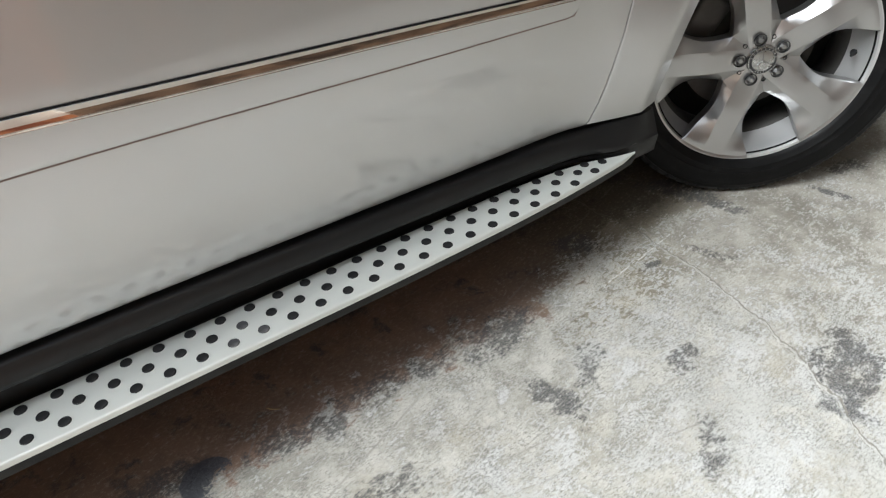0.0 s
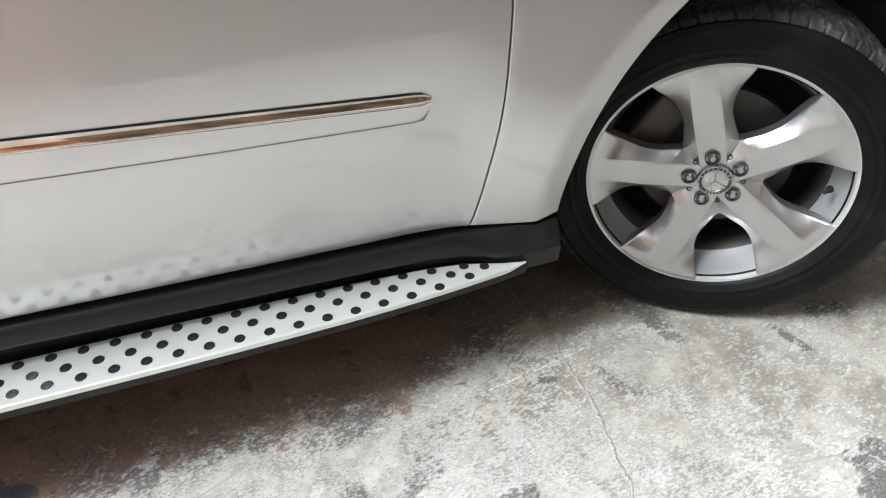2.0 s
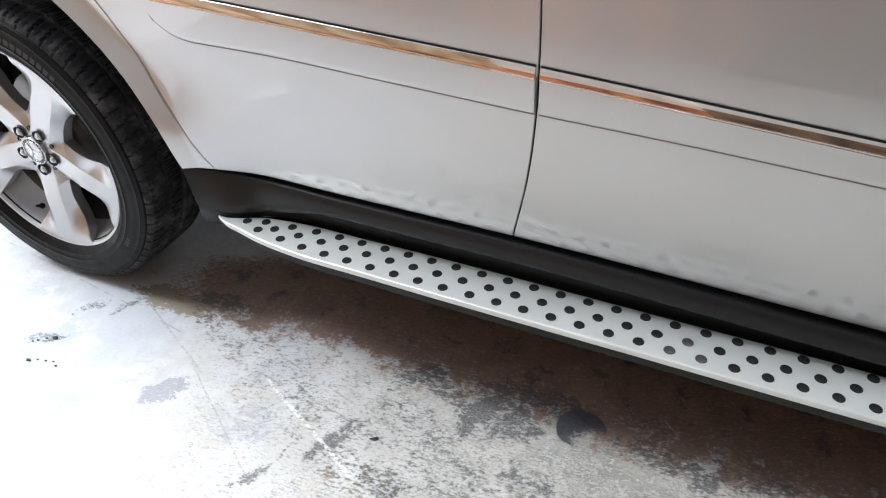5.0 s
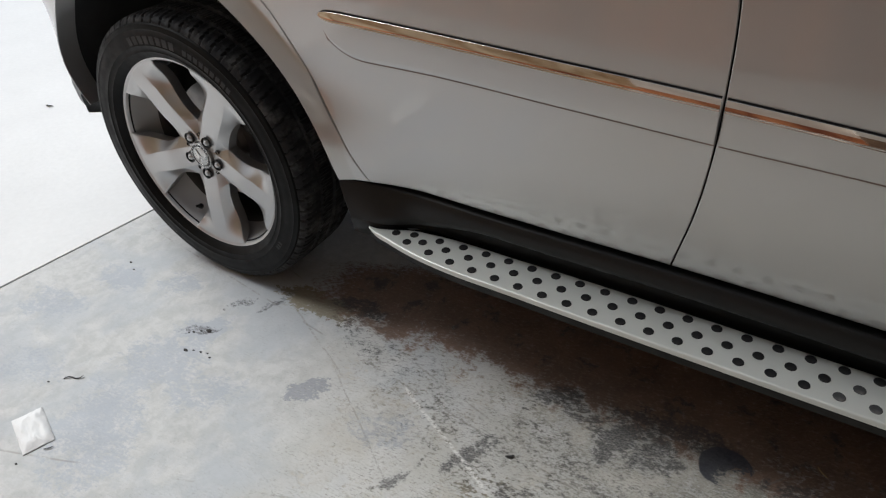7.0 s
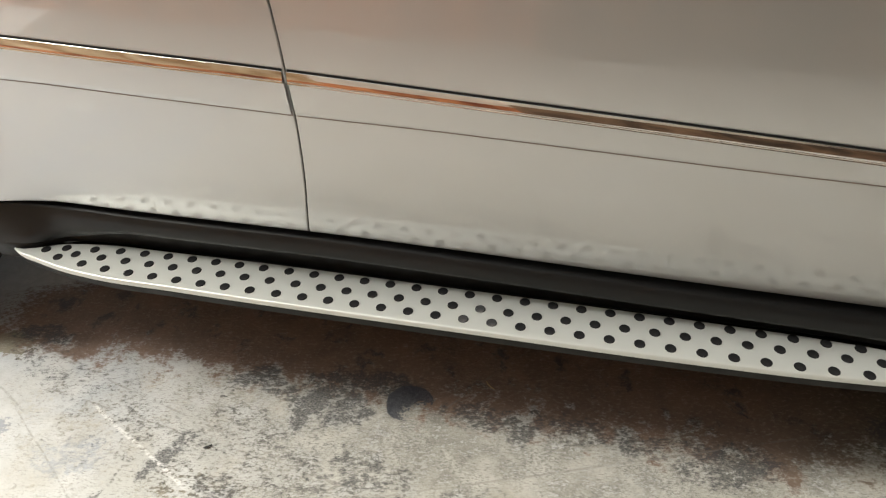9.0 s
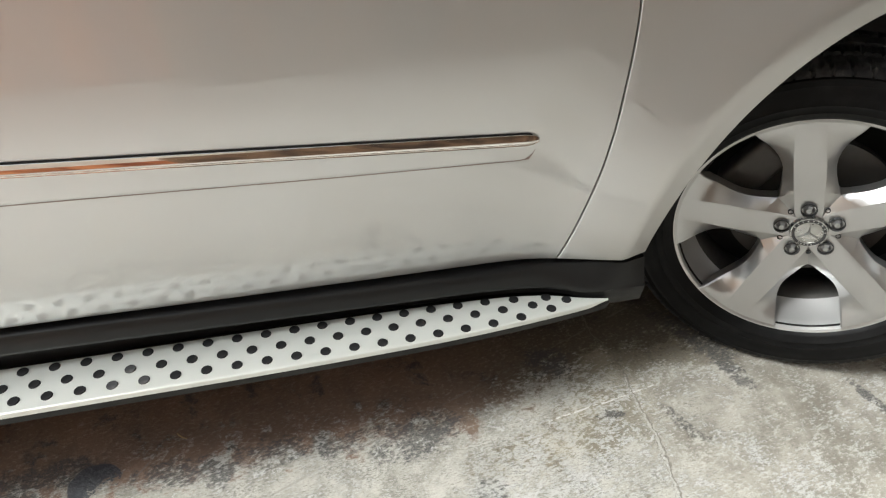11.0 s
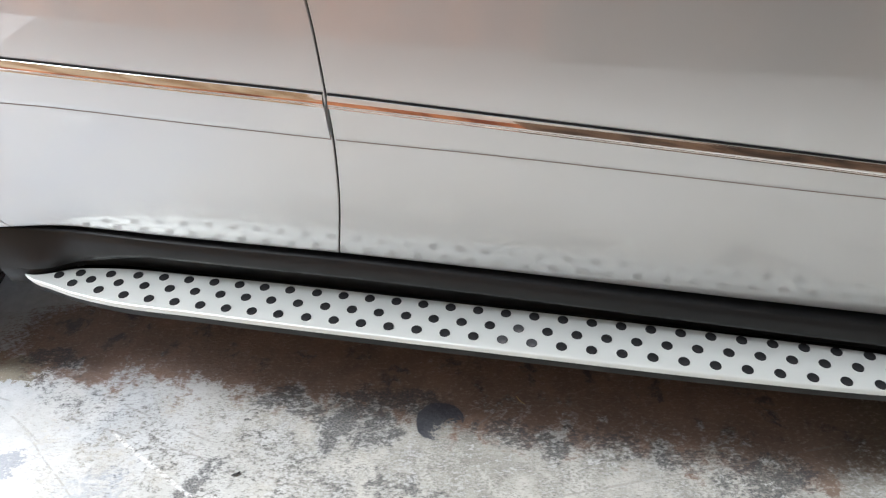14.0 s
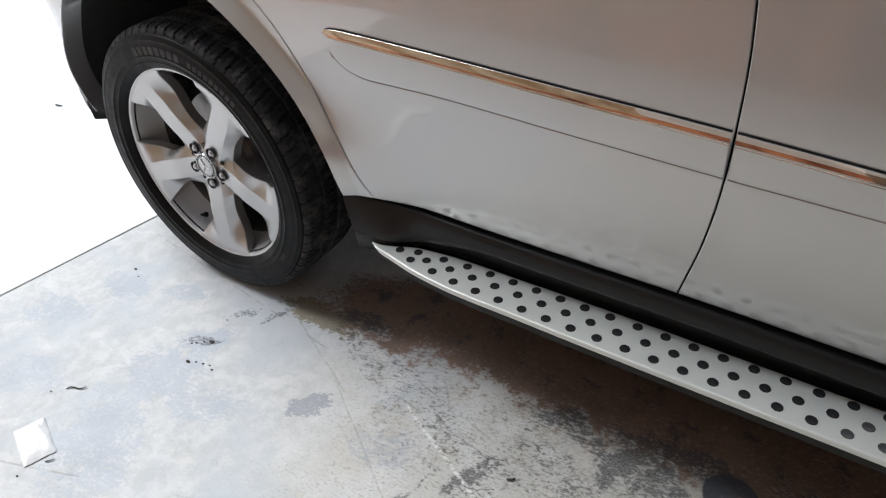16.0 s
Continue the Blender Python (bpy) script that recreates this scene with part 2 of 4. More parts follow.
    col = m.mix(ochre, col, (0.40, 0.355, 0.27))
    pits = m.math("MULTIPLY", m.ramp(m.noise(130, 5, 0.7, streaky), 0.64, 0.69), m.ramp(mid, 0.42, 0.6))
    col = m.mix(m.math("MULTIPLY", pits, m.math("ADD", m.math("MULTIPLY", sooty, 0.60), 0.03)), col, (0.13, 0.12, 0.105))
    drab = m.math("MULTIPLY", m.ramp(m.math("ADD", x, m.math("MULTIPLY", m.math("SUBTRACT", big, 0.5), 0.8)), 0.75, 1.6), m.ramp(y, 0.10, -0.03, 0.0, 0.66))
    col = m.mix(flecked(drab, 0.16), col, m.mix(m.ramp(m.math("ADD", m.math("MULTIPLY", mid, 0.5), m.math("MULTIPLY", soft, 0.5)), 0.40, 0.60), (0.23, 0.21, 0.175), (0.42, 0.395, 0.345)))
    grain = m.math("MULTIPLY", m.ramp(m.noise(250, 6, 0.78, m.mapped(rot=4, size=(3.2, 1.0, 1.0))), 0.53, 0.60), m.math("MULTIPLY", m.ramp(m.noise(14, 6, 0.65), 0.38, 0.6, 0.25, 1.0), m.ramp(east, 0.0, 0.8, 0.16, 0.80)))
    col = m.mix(grain, col, (0.18, 0.17, 0.145))
    # the oily brown ground below the car, with some shade and light coloured in
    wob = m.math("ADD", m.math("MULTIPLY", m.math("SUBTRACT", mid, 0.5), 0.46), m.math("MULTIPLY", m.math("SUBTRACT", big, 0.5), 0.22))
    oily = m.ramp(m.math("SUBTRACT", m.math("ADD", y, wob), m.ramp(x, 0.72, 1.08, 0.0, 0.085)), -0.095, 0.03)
    # brown held back by the rear wheel, for light coming in under the tail
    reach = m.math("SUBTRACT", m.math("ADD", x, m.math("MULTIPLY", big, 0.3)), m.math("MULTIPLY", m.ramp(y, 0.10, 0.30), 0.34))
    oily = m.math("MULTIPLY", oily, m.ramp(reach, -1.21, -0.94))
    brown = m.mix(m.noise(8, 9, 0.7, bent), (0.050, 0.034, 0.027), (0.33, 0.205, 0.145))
    # front end coloured darker, standing in for shade under the car
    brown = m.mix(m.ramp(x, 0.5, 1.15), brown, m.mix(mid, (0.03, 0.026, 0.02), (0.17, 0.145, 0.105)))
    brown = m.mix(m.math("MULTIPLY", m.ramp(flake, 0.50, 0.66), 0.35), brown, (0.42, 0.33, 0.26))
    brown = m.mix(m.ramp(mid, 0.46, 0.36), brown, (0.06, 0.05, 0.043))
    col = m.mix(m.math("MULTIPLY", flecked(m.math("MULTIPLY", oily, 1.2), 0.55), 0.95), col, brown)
    broken = m.ramp(m.noise(30, 6, 0.62, m.mapped((2.2, 0.9, 0), 9, (1.6, 1.0, 1.0))), 0.34, 0.60, 0.50, 1.0)
    dark = m.math("MULTIPLY", dark, broken)
    grime = m.mix(mid, (0.035, 0.036, 0.042), (0.115, 0.112, 0.110))
    col = m.mix(m.math("MULTIPLY", flecked(dark, 0.30), m.ramp(m.noise(300, 5, 0.75, streaky), 0.40, 0.62, 1.0, 0.45)), col, grime)
    # an oil spill with a bite out of it
    pool = m.ramp(m.math("ADD", m.length(m.mapped((-0.094, -0.047, 0), 20, (0.057, 0.054, 1.0))), m.math("MULTIPLY", m.math("SUBTRACT", mid, 0.5), 0.5)), 1.0, 0.93)
    bite = m.ramp(m.math("ADD", m.length(m.mapped((-0.045, -0.092, 0), -20, (0.060, 0.050, 1.0))), m.math("MULTIPLY", m.math("SUBTRACT", flake, 0.5), 2.6)), 0.9, 1.1)
    wet = m.math("MULTIPLY", pool, bite)
    col = m.mix(m.math("MULTIPLY", wet, 0.95), col, (0.05, 0.053, 0.066))
    # scratches and cracks
    pale = m.math("MAXIMUM", scratch(-0.665, -0.27, -26, 0.20, 0.006), scratch(1.05, -0.09, 9, 0.16, 0.003))
    col = m.mix(m.math("MULTIPLY", pale, 0.8), col, (0.72, 0.71, 0.68))
    scored = m.math("MAXIMUM", scratch(-1.14, -0.16, -26, 0.2, 0.004), scratch(-0.86, -0.33, -34, 0.22, 0.003))
    col = m.mix(m.math("MULTIPLY", scored, 0.6), col, (0.28, 0.265, 0.24))
    wander = m.math("MULTIPLY", m.math("SUBTRACT", m.noise(6, 8, 0.68), 0.5), 0.10)
    bow = m.math("ADD", y, 0.1)
    slant = m.math("ADD", x, m.math("MULTIPLY", m.math("MULTIPLY", bow, bow), 0.37))
    off = m.math("ADD", m.math("SUBTRACT", slant, 1.133), wander)
    chalk = m.math("MULTIPLY", m.ramp(m.math("ABSOLUTE", off), 0.0075, 0.004), m.ramp(y, 0.02, -0.12))
    crack = m.ramp(m.math("ABSOLUTE", m.math("ADD", off, -0.0045)), 0.0030, 0.0012)
    second = m.math("MULTIPLY", m.ramp(m.math("ABSOLUTE", m.math("ADD", off, 0.004)), 0.0018, 0.0006), m.ramp(flake, 0.46, 0.54))
    crack = m.math("MAXIMUM", crack, second)
    col = m.mix(m.math("MULTIPLY", chalk, 0.35), col, (0.66, 0.65, 0.61))
    col = m.mix(m.math("MULTIPLY", crack, 0.85), col, (0.20, 0.18, 0.15))
    lines = None
    for turn, at in ((52, -0.02), (-14.3, -0.319), (20, -0.24), (-8, -0.30)):
        u = m.split(m.mapped((0, 0, 0), turn, vector=m.coord))
        line = m.ramp(m.math("ABSOLUTE", m.math("ADD", m.math("SUBTRACT", u[1], at), m.math("MULTIPLY", wander, 0.10))), 0.0035, 0.001)
        lines = line if lines is None else m.math("MAXIMUM", lines, line)
    col = m.mix(m.math("MULTIPLY", m.math("MULTIPLY", lines, m.ramp(mid, 0.48, 0.56)), 0.5), col, (0.24, 0.22, 0.20))
    # unseen floor along the wall, darkened by colour to soften the doors' reflection
    dim_strip = m.ramp(m.math("ADD", y, m.math("MULTIPLY", m.math("SUBTRACT", mid, 0.5), 0.3)), -0.98, -1.42)
    col = m.mix(m.math("MULTIPLY", dim_strip, 0.9), col, m.mix(soft, (0.19, 0.172, 0.152), (0.32, 0.292, 0.262)))
    rough = m.math("SUBTRACT", m.ramp(mid, 0.3, 0.7, 0.58, 0.82), m.math("MULTIPLY", wet, 0.3))
    m.base(Base_Color=col, Roughness=rough)
    relief = m.math("SUBTRACT", m.math("ADD", m.math("MULTIPLY", bare, -0.5), m.math("MULTIPLY", flake, m.ramp(east, 0.0, 0.9, 0.22, 0.9))), m.math("MULTIPLY", crack, 1.5))
    m.bump(relief, 0.5, 0.003)
    return m.mat


PAINT = paint_material()
CLADDING = plastic_material("black_cladding", 0.011, 0.40)
BOARD_BLACK = plastic_material("board_black", 0.008, 0.55)
LINER = plastic_material("black_liner", 0.010, 0.85, 160, 0.5)
ARCH_BLACK = plastic_material("arch_liner_black", 0.034, 0.75, 160, 0.5)
RUBBER = rubber_material("tyre_rubber", 0.005, 0.04, 0.5)
RUBBER_TREAD = rubber_material("tread_rubber", 0.026, 0.55, 0.6)
RUBBER_PALE = rubber_material("lettering_rubber", 0.05, 0.3, 0.7)
STUD = rubber_material("stud_rubber", 0.016, 0.15, 0.5)
STUD_DUSTY = rubber_material("dusty_stud_rubber", 0.05, 1.0, 0.8)
CHROME = metal_material("chrome", (0.86, 0.83, 0.80), 0.05, vary=0.02)
ALLOY = metal_material("silver_alloy", (0.51, 0.508, 0.507), 0.31, 0.88, vary=0.03)
ALLOY_RIM = metal_material("silver_rim_paint", (0.62, 0.617, 0.612), 0.38, 0.55, vary=0.03)
ALUMINIUM = metal_material("brushed_aluminium", (0.69, 0.705, 0.67), 0.42, 0.35, (6.0, 0.4, 0.4))
CAP = metal_material("cap_metal", (0.55, 0.55, 0.54), 0.3)
CAP_DARK = plastic_material("cap_dark", 0.06, 0.4)
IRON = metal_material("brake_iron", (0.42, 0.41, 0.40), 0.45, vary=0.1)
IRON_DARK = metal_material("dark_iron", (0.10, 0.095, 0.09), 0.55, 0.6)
BOLT = metal_material("bolt_steel", (0.42, 0.42, 0.42), 0.36)
SHADOW_BROWN = plain_material("brown_shadow", (0.20, 0.15, 0.135), (0.30, 0.235, 0.215))
FLOOR = floor_material()
WALL_TAN = wall_material("tan_plaster", (0.36, 0.20, 0.09), (0.67, 0.51, 0.33))
WALL_ORANGE = wall_material("terracotta_paint", (0.23, 0.06, 0.026), (0.72, 0.28, 0.12))
WALL_PINK = wall_material("pink_beige_plaster", (0.67, 0.56, 0.48), (0.82, 0.715, 0.625))
WALL_BEIGE = wall_material("beige_plaster", (0.66, 0.59, 0.52), (0.80, 0.73, 0.65))
WALL_DARK = wall_material("dark_wood", (0.05, 0.03, 0.02), (0.28, 0.165, 0.10))
WALL_GREY = plain_material("grey_plaster", (0.40, 0.38, 0.36), (0.52, 0.50, 0.47))
CEILING = plain_material("unseen_roof", (0.5, 0.49, 0.47), (0.58, 0.57, 0.55))
PAPER = plain_material("white_paper", (0.66, 0.66, 0.66), (0.74, 0.74, 0.74), 0.6, 30)
APRON = plain_material("pale_concrete", (0.60, 0.60, 0.60), (0.80, 0.80, 0.80), 0.8, 3.0)
TWIG = plain_material("dry_twig", (0.018, 0.017, 0.018), (0.05, 0.046, 0.042))
STRAW = plain_material("dry_straw", (0.34, 0.24, 0.10), (0.52, 0.40, 0.20), 0.7, 40)


# ---- builders ----
def mesh_of(name, bm, material, smooth=True, sharp=38):
    bmesh.ops.recalc_face_normals(bm, faces=bm.faces[:])
    me = bpy.data.meshes.new(name)
    bm.to_mesh(me)
    bm.free()
    me.materials.append(material)
    if smooth:
        me.shade_smooth()
        me.set_sharp_from_angle(angle=radians(sharp))
    return me


def part(name, bm, material, parent=None, label="", smooth=True, sharp=38):
    me = mesh_of(name, bm, material, smooth, sharp)
    ob = new(name, me)
    ob.parent = parent
    return tagged(ob, label)


def thing(name, label, category, group="", at=(0, 0, 0)):
    ob = new(name)
    ob.location = at
    return tagged(ob, label, category, group)


def box(bm, x0, x1, y0, y1, z0, z1):
    v = [bm.verts.new(p) for p in ((x0, y0, z0), (x1, y0, z0), (x1, y1, z0), (x0, y1, z0), (x0, y0, z1), (x1, y0, z1), (x1, y1, z1), (x0, y1, z1))]
    for f in ((0, 1, 2, 3), (4, 5, 6, 7), (0, 1, 5, 4), (1, 2, 6, 5), (2, 3, 7, 6), (3, 0, 4, 7)):
        bm.faces.new([v[i] for i in f])
    return v


def bevelled_box(x0, x1, y0, y1, z0, z1, r=0.004, seg=2):
    bm = bmesh.new()
    box(bm, x0, x1, y0, y1, z0, z1)
    bmesh.ops.bevel(bm, geom=bm.edges[:], offset=r, segments=seg, affect="EDGES", profile=0.6)
    return bm


def sheet(rows, closed=False, bm=None):
    """Quads between rows of points; closed: each row is a ring."""
    bm = bm or bmesh.new()
    vs = [[bm.verts.new(p) for p in row] for row in rows]
    n = len(rows[0])
    for a, b in zip(vs, vs[1:]):
        for i in range(n if closed else n - 1):
            j = (i + 1) % n
            bm.faces.new((a[i], a[j], b[j], b[i]))
    return bm


def lathe(profile, n=96, bm=None):
    """profile: (radius, outward) pairs, turned about the y axis; outward is -y."""
    rows = []
    for k in range(n + 1):
        a = 2 * math.pi * (k % n) / n
        rows.append([(r * math.cos(a), -h, r * math.sin(a)) for r, h in profile])
    bm = sheet(rows, bm=bm)
    bmesh.ops.remove_doubles(bm, verts=bm.verts[:], dist=1e-6)
    return bm


def smooth01(v):
    v = min(max(v, 0.0), 1.0)
    return v * v * (3 - 2 * v)


def curve_of(table):
    """A smooth curve through a table of (value, result)."""
    xs, ys = np.array(table, float).T
    d = np.gradient(ys, xs)

    def at(v):
        v = min(max(v, xs[0]), xs[-1])
        i = min(int(np.searchsorted(xs, v, "right")) - 1, len(xs) - 2)
        h = xs[i + 1] - xs[i]
        t = (v - xs[i]) / h
        return float((2 * t**3 - 3 * t**2 + 1) * ys[i] + (t**3 - 2 * t**2 + t) * h * d[i] + (3 * t**2 - 2 * t**3) * ys[i + 1] + (t**3 - t**2) * h * d[i + 1])
    return at


# ---- setting ----
def slab(name, x0, x1, y0, y1, z0, z1, material, label="", category=""):
    bm = bmesh.new()
    box(bm, x0, x1, y0, y1, z0, z1)
    return tagged(part(name, bm, material, None, label, smooth=False), category=category, kind="structure")


def joint_x(y):
    """The joint between the garage floor and the apron runs a little aslant of the car."""
    return -2.0705 + 0.132 * (y - 0.02)


def paving(name, corners, material, label, category):
    """A slab of concrete on four corners of the plan, with worn arrises."""
    bm = bmesh.new()
    top = [bm.verts.new((x, y, 0.0)) for x, y in corners]
    low = [bm.verts.new((x, y, -0.12)) for x, y in corners]
    bm.faces.new(top)
    bm.faces.new(low[::-1])
    for k in range(4):
        bm.faces.new((top[k], low[k], low[(k + 1) % 4], top[(k + 1) % 4]))
    return tagged(part(name, bm, material, None, label, smooth=False), category=category, kind="structure")


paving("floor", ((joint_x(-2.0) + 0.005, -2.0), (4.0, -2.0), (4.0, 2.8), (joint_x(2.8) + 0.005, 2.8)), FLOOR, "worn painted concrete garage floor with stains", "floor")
paving("pavement", ((-9.0, -2.0), (joint_x(-2.0) - 0.005, -2.0), (joint_x(9.0) - 0.005, 9.0), (-9.0, 9.0)), APRON, "sunlit concrete apron outside the garage", "pavement")
bm = bmesh.new()
bm.faces.new([bm.verts.new((x, y, -0.06)) for x, y in ((-300, -300), (300, -300), (300, 300), (-300, 300))])
tagged(part("ground", bm, WALL_GREY, None, "flat grey ground round the garage", smooth=False), category="ground", kind="structure")
# unseen walls, placed and coloured for what chrome and doors reflect
slab("unseen_wall_1", -6.0, -0.75, -1.72, -1.60, 0.26, 2.3, WALL_TAN, "unseen tan wall added for the car's reflections", "wall")
slab("unseen_wall_6", -6.0, -0.75, -1.73, -1.59, 0.0, 0.26, WALL_ORANGE, "unseen terracotta base added for the chrome's reflection", "wall")
slab("unseen_wall_2", -0.75, 0.02, -1.67, -1.55, 0.0, 0.48, WALL_ORANGE, "unseen terracotta wall base added for the reflections", "wall")
slab("unseen_wall_4", -0.75, 0.02, -1.66, -1.56, 0.48, 2.3, WALL_PINK, "unseen pale pink-beige wall added to brighten the upper doors", "wall")
slab("unseen_wall_3", 0.02, 4.0, -1.57, -1.45, 0.0, 0.74, WALL_DARK, "unseen dark dado added for the chrome's reflection", "wall")
slab("unseen_wall_5", 0.02, 4.0, -1.56, -1.46, 0.74, 2.95, WALL_BEIGE, "unseen beige wall added to shape light and reflections", "wall")
# two more unseen walls, added to keep light from the far sides
slab("unseen_wall_east", 4.0, 4.12, -2.12, 2.8, 0.0, 2.95, WALL_GREY, "unseen plain grey wall added to keep light out", "wall")
slab("unseen_wall_north", -2.0, 4.0, 2.8, 2.92, 0.0, 2.95, WALL_GREY, "unseen plain grey wall added to keep light out", "wall")
# unseen roof slabs, their edges set to shape how sun and sky fall
bm = bmesh.new()
for x0, x1, y0, y1 in ((-2.8, 4.0, -0.15, 2.92), (0.9, 4.0, -2.0, -0.15)):
    box(bm, x0, x1, y0, y1, 2.95, 3.05)
tagged(part("ceiling", bm, CEILING, None, "unseen roof slabs added to shape sun and sky light", smooth=False), category="ceiling", kind="structure")

# ---- the car ----
car = thing("car", "silver sports utility vehicle with black sill cladding, parked on concrete", "car")
SIDE_FIT = np.polyfit(np.array([0.38, 0.40, 0.43, 0.44, 0.47, 0.505, 0.55, 0.62, 0.74, 0.82, 0.95, 1.05, 1.15]) - 0.75,
                      [0.0215, 0.0135, 0.0032, 0.0, -0.0092, -0.0185, -0.0290, -0.0420, -0.0590, -0.0670, -0.0760, -0.0800, -0.0810], 5)


def SIDE(z):
    """How far the body's flank stands in or out at a height."""
    return float(np.polyval(SIDE_FIT, min(max(z, 0.36), 1.17) - 0.75))


ARCH_F, ARCH_R = (1.56, 0.45), (-1.5375, 0.42)


ARCH_R_RADIUS = curve_of([(-10, 0.478), (7, 0.478), (17, 0.484), (27, 0.483), (38, 0.480), (47, 0.484), (54, 0.490), (60, 0.497), (66, 0.505), (80, 0.520), (100, 0.530), (125, 0.534), (145, 0.532), (155, 0.527), (162, 0.518), (170, 0.500), (180, 0.480), (190, 0.478)])


def arch_radius(front, angle):
    """The wheel opening's radius; angle from the horizontal."""
    up = max(math.sin(angle), 0.0)
    return (0.455 - 0.010 * up + 0.050 * up**3) if front else ARCH_R_RADIUS(math.degrees(angle))


def body_y(x, z):
    y = SIDE(z) + 0.014 * smooth01((-0.45 - x) / 0.65) * smooth01((z - 0.46) / 0.25)
    y -= 0.032 * smooth01((-0.84 - x) / 0.24) * (1 - smooth01((z - 0.45) / 0.28))
    for front, (cx, cz) in ((True, ARCH_F), (False, ARCH_R)):
        r = math.hypot(x - cx, z - cz)
        d = r - arch_radius(front, math.atan2(z - cz, cx - x if front else x - cx))
        tall = 0.018 * smooth01((z - 0.45) / 0.35)
        if front:
            crease = 0.052
            if d < crease:
                grown = 1.0 - 0.24 * (1 - max(d, 0.0) / crease)
            else:
                u = (d - crease) / 0.20
                run = 1 - u if u < 0.6 else max(1.4 - u, 0.0) ** 2 / 1.6
                grown = 0.75 * run + 0.25 * (1 - smooth01(u))
            flare = grown * (0.051 - 0.95 * tall)
        else:
            flare = max(1 - max(d, 0.0) / 0.036, 0.0) ** 1.15 * (0.048 - tall) * (0.3 + 0.7 * smooth01((z - 0.45) / 0.25))
        y -= flare
    if x < -1.9:
        y += 0.9 * (min(x + 1.98, 0.0)) ** 2 * 1.6
    return y


def bottom_z(x):
    """The lower edge of the doors and wings."""
    return BOTTOM(x)


BOTTOM = curve_of([(-1.065, 0.4468), (-1.02, 0.448), (-0.95, 0.4495), (-0.85, 0.4478), (-0.7, 0.4438), (-0.5, 0.4420), (-0.29, 0.4415), (0.0, 0.4335), (0.3, 0.4212), (0.6, 0.4100), (0.7, 0.4068), (0.8, 0.4040), (0.86, 0.4030), (0.925, 0.4022), (1.0, 0.4005), (1.055, 0.3985), (1.11, 0.394), (1.4, 0.40)])


TOP_Z = 1.16
GAP_F = curve_of([(0.37, 0.9165), (0.40, 0.9215), (0.478, 0.9325), (0.555, 0.9440), (0.62, 0.9555), (0.68, 0.9640), (0.74, 0.9695), (0.79, 0.9715), (0.853, 0.9730), (0.925, 0.971), (1.01, 0.962), (1.2, 0.945)])
GAP_M = curve_of([(0.40, -0.297), (0.445, -0.2875), (0.61, -0.255), (0.74, -0.243), (0.82, -0.2415), (0.933, -0.2435), (1.02, -0.2515), (1.2, -0.27)])
GAP_R = curve_of([(0.40, -0.972), (0.44, -0.985), (0.476, -0.999), (0.53, -1.023), (0.591, -1.0495), (0.711, -1.108), (0.789, -1.1475), (0.839, -1.1795), (0.882, -1.216), (1.0, -1.33), (1.2, -1.55)])


def arch_x(front, z):
    """Where the wheel opening's edge on the sill's side lies at a height; past its crown, the middle."""
    cx, cz = ARCH_F if front else ARCH_R
    lo, hi = 0.0, 0.6
    for _ in range(30):
        mid = (lo + hi) / 2
        inside = math.hypot(mid, z - cz) < arch_radius(front, math.atan2(z - cz, mid))
        lo, hi = (mid, hi) if inside else (lo, mid)
    return cx - lo if front else cx + lo


def panel_rows(left, right, low, high, nu=40, nv=44):
    """Rows of (x, z), from low(x) to high, between two edges given by height."""
    rows = []
    for j in range(nv + 1):
        row = []
        for i in range(nu + 1):
            u = i / nu
            z = low + (high - low) * j / nv
            for _ in range(3):
                x = left(z) + (right(z) - left(z)) * u
                lo = bottom_z(x)
                z = lo + (high - lo) * j / nv
            row.append((x, z))
        rows.append(row)
    return rows


def pressed(rows, lift=0.0, depth=0.022):
    """A pressed panel: the rows laid on the body, with an edge folded inwards all round."""
    nv, nu = len(rows), len(rows[0])
    def place(x, z, inward):
        return (x, body_y(x, z) - lift + inward, z)
    grid = [[place(x, z, 0.0) for x, z in row] for row in rows]
    bm = bmesh.new()
    vs = [[bm.verts.new(p) for p in row] for row in grid]
    for j in range(nv - 1):
        for i in range(nu - 1):
            bm.faces.new((vs[j][i], vs[j][i + 1], vs[j + 1][i + 1], vs[j + 1][i]))
    ring = [(0, i) for i in range(nu)] + [(j, nu - 1) for j in range(1, nv)] + [(nv - 1, i) for i in range(nu - 2, -1, -1)] + [(j, 0) for j in range(nv - 2, 0, -1)]
    before = [vs[j][i] for j, i in ring]
    for k, (out, inward) in enumerate(((0.0008, 0.0006), (0.0016, 0.002), (0.0017, 0.0055), (0.0018, depth))):
        now = []
        for (j, i) in ring:
            x, z = rows[j][i]
            ox = -1 if i == 0 else 1 if i == nu - 1 else 0
            oz = -1 if j == 0 else 1 if j == nv - 1 else 0
            now.append(bm.verts.new((x + ox * out, body_y(x, z) - lift + inward, z + oz * out)))
        n = len(ring)
        for a in range(n):
            b = (a + 1) % n
            bm.faces.new((before[a], before[b], now[b], now[a])).material_index = 1 if k == 3 else 0
        before = now
    return bm


HALF = 0.0028  # half of a door gap
front_door = part("front_door", pressed(panel_rows(lambda z: GAP_M(z) + HALF, lambda z: GAP_F(z) - 0.0034, 0.43, TOP_Z, 80, 120)), PAINT, car, "closed silver front door", sharp=20)
rear_door = part("rear_door", pressed(panel_rows(lambda z: GAP_R(z) + HALF, lambda z: GAP_M(z) - HALF, 0.45, TOP_Z, 72, 120)), PAINT, car, "closed silver rear door", sharp=20)
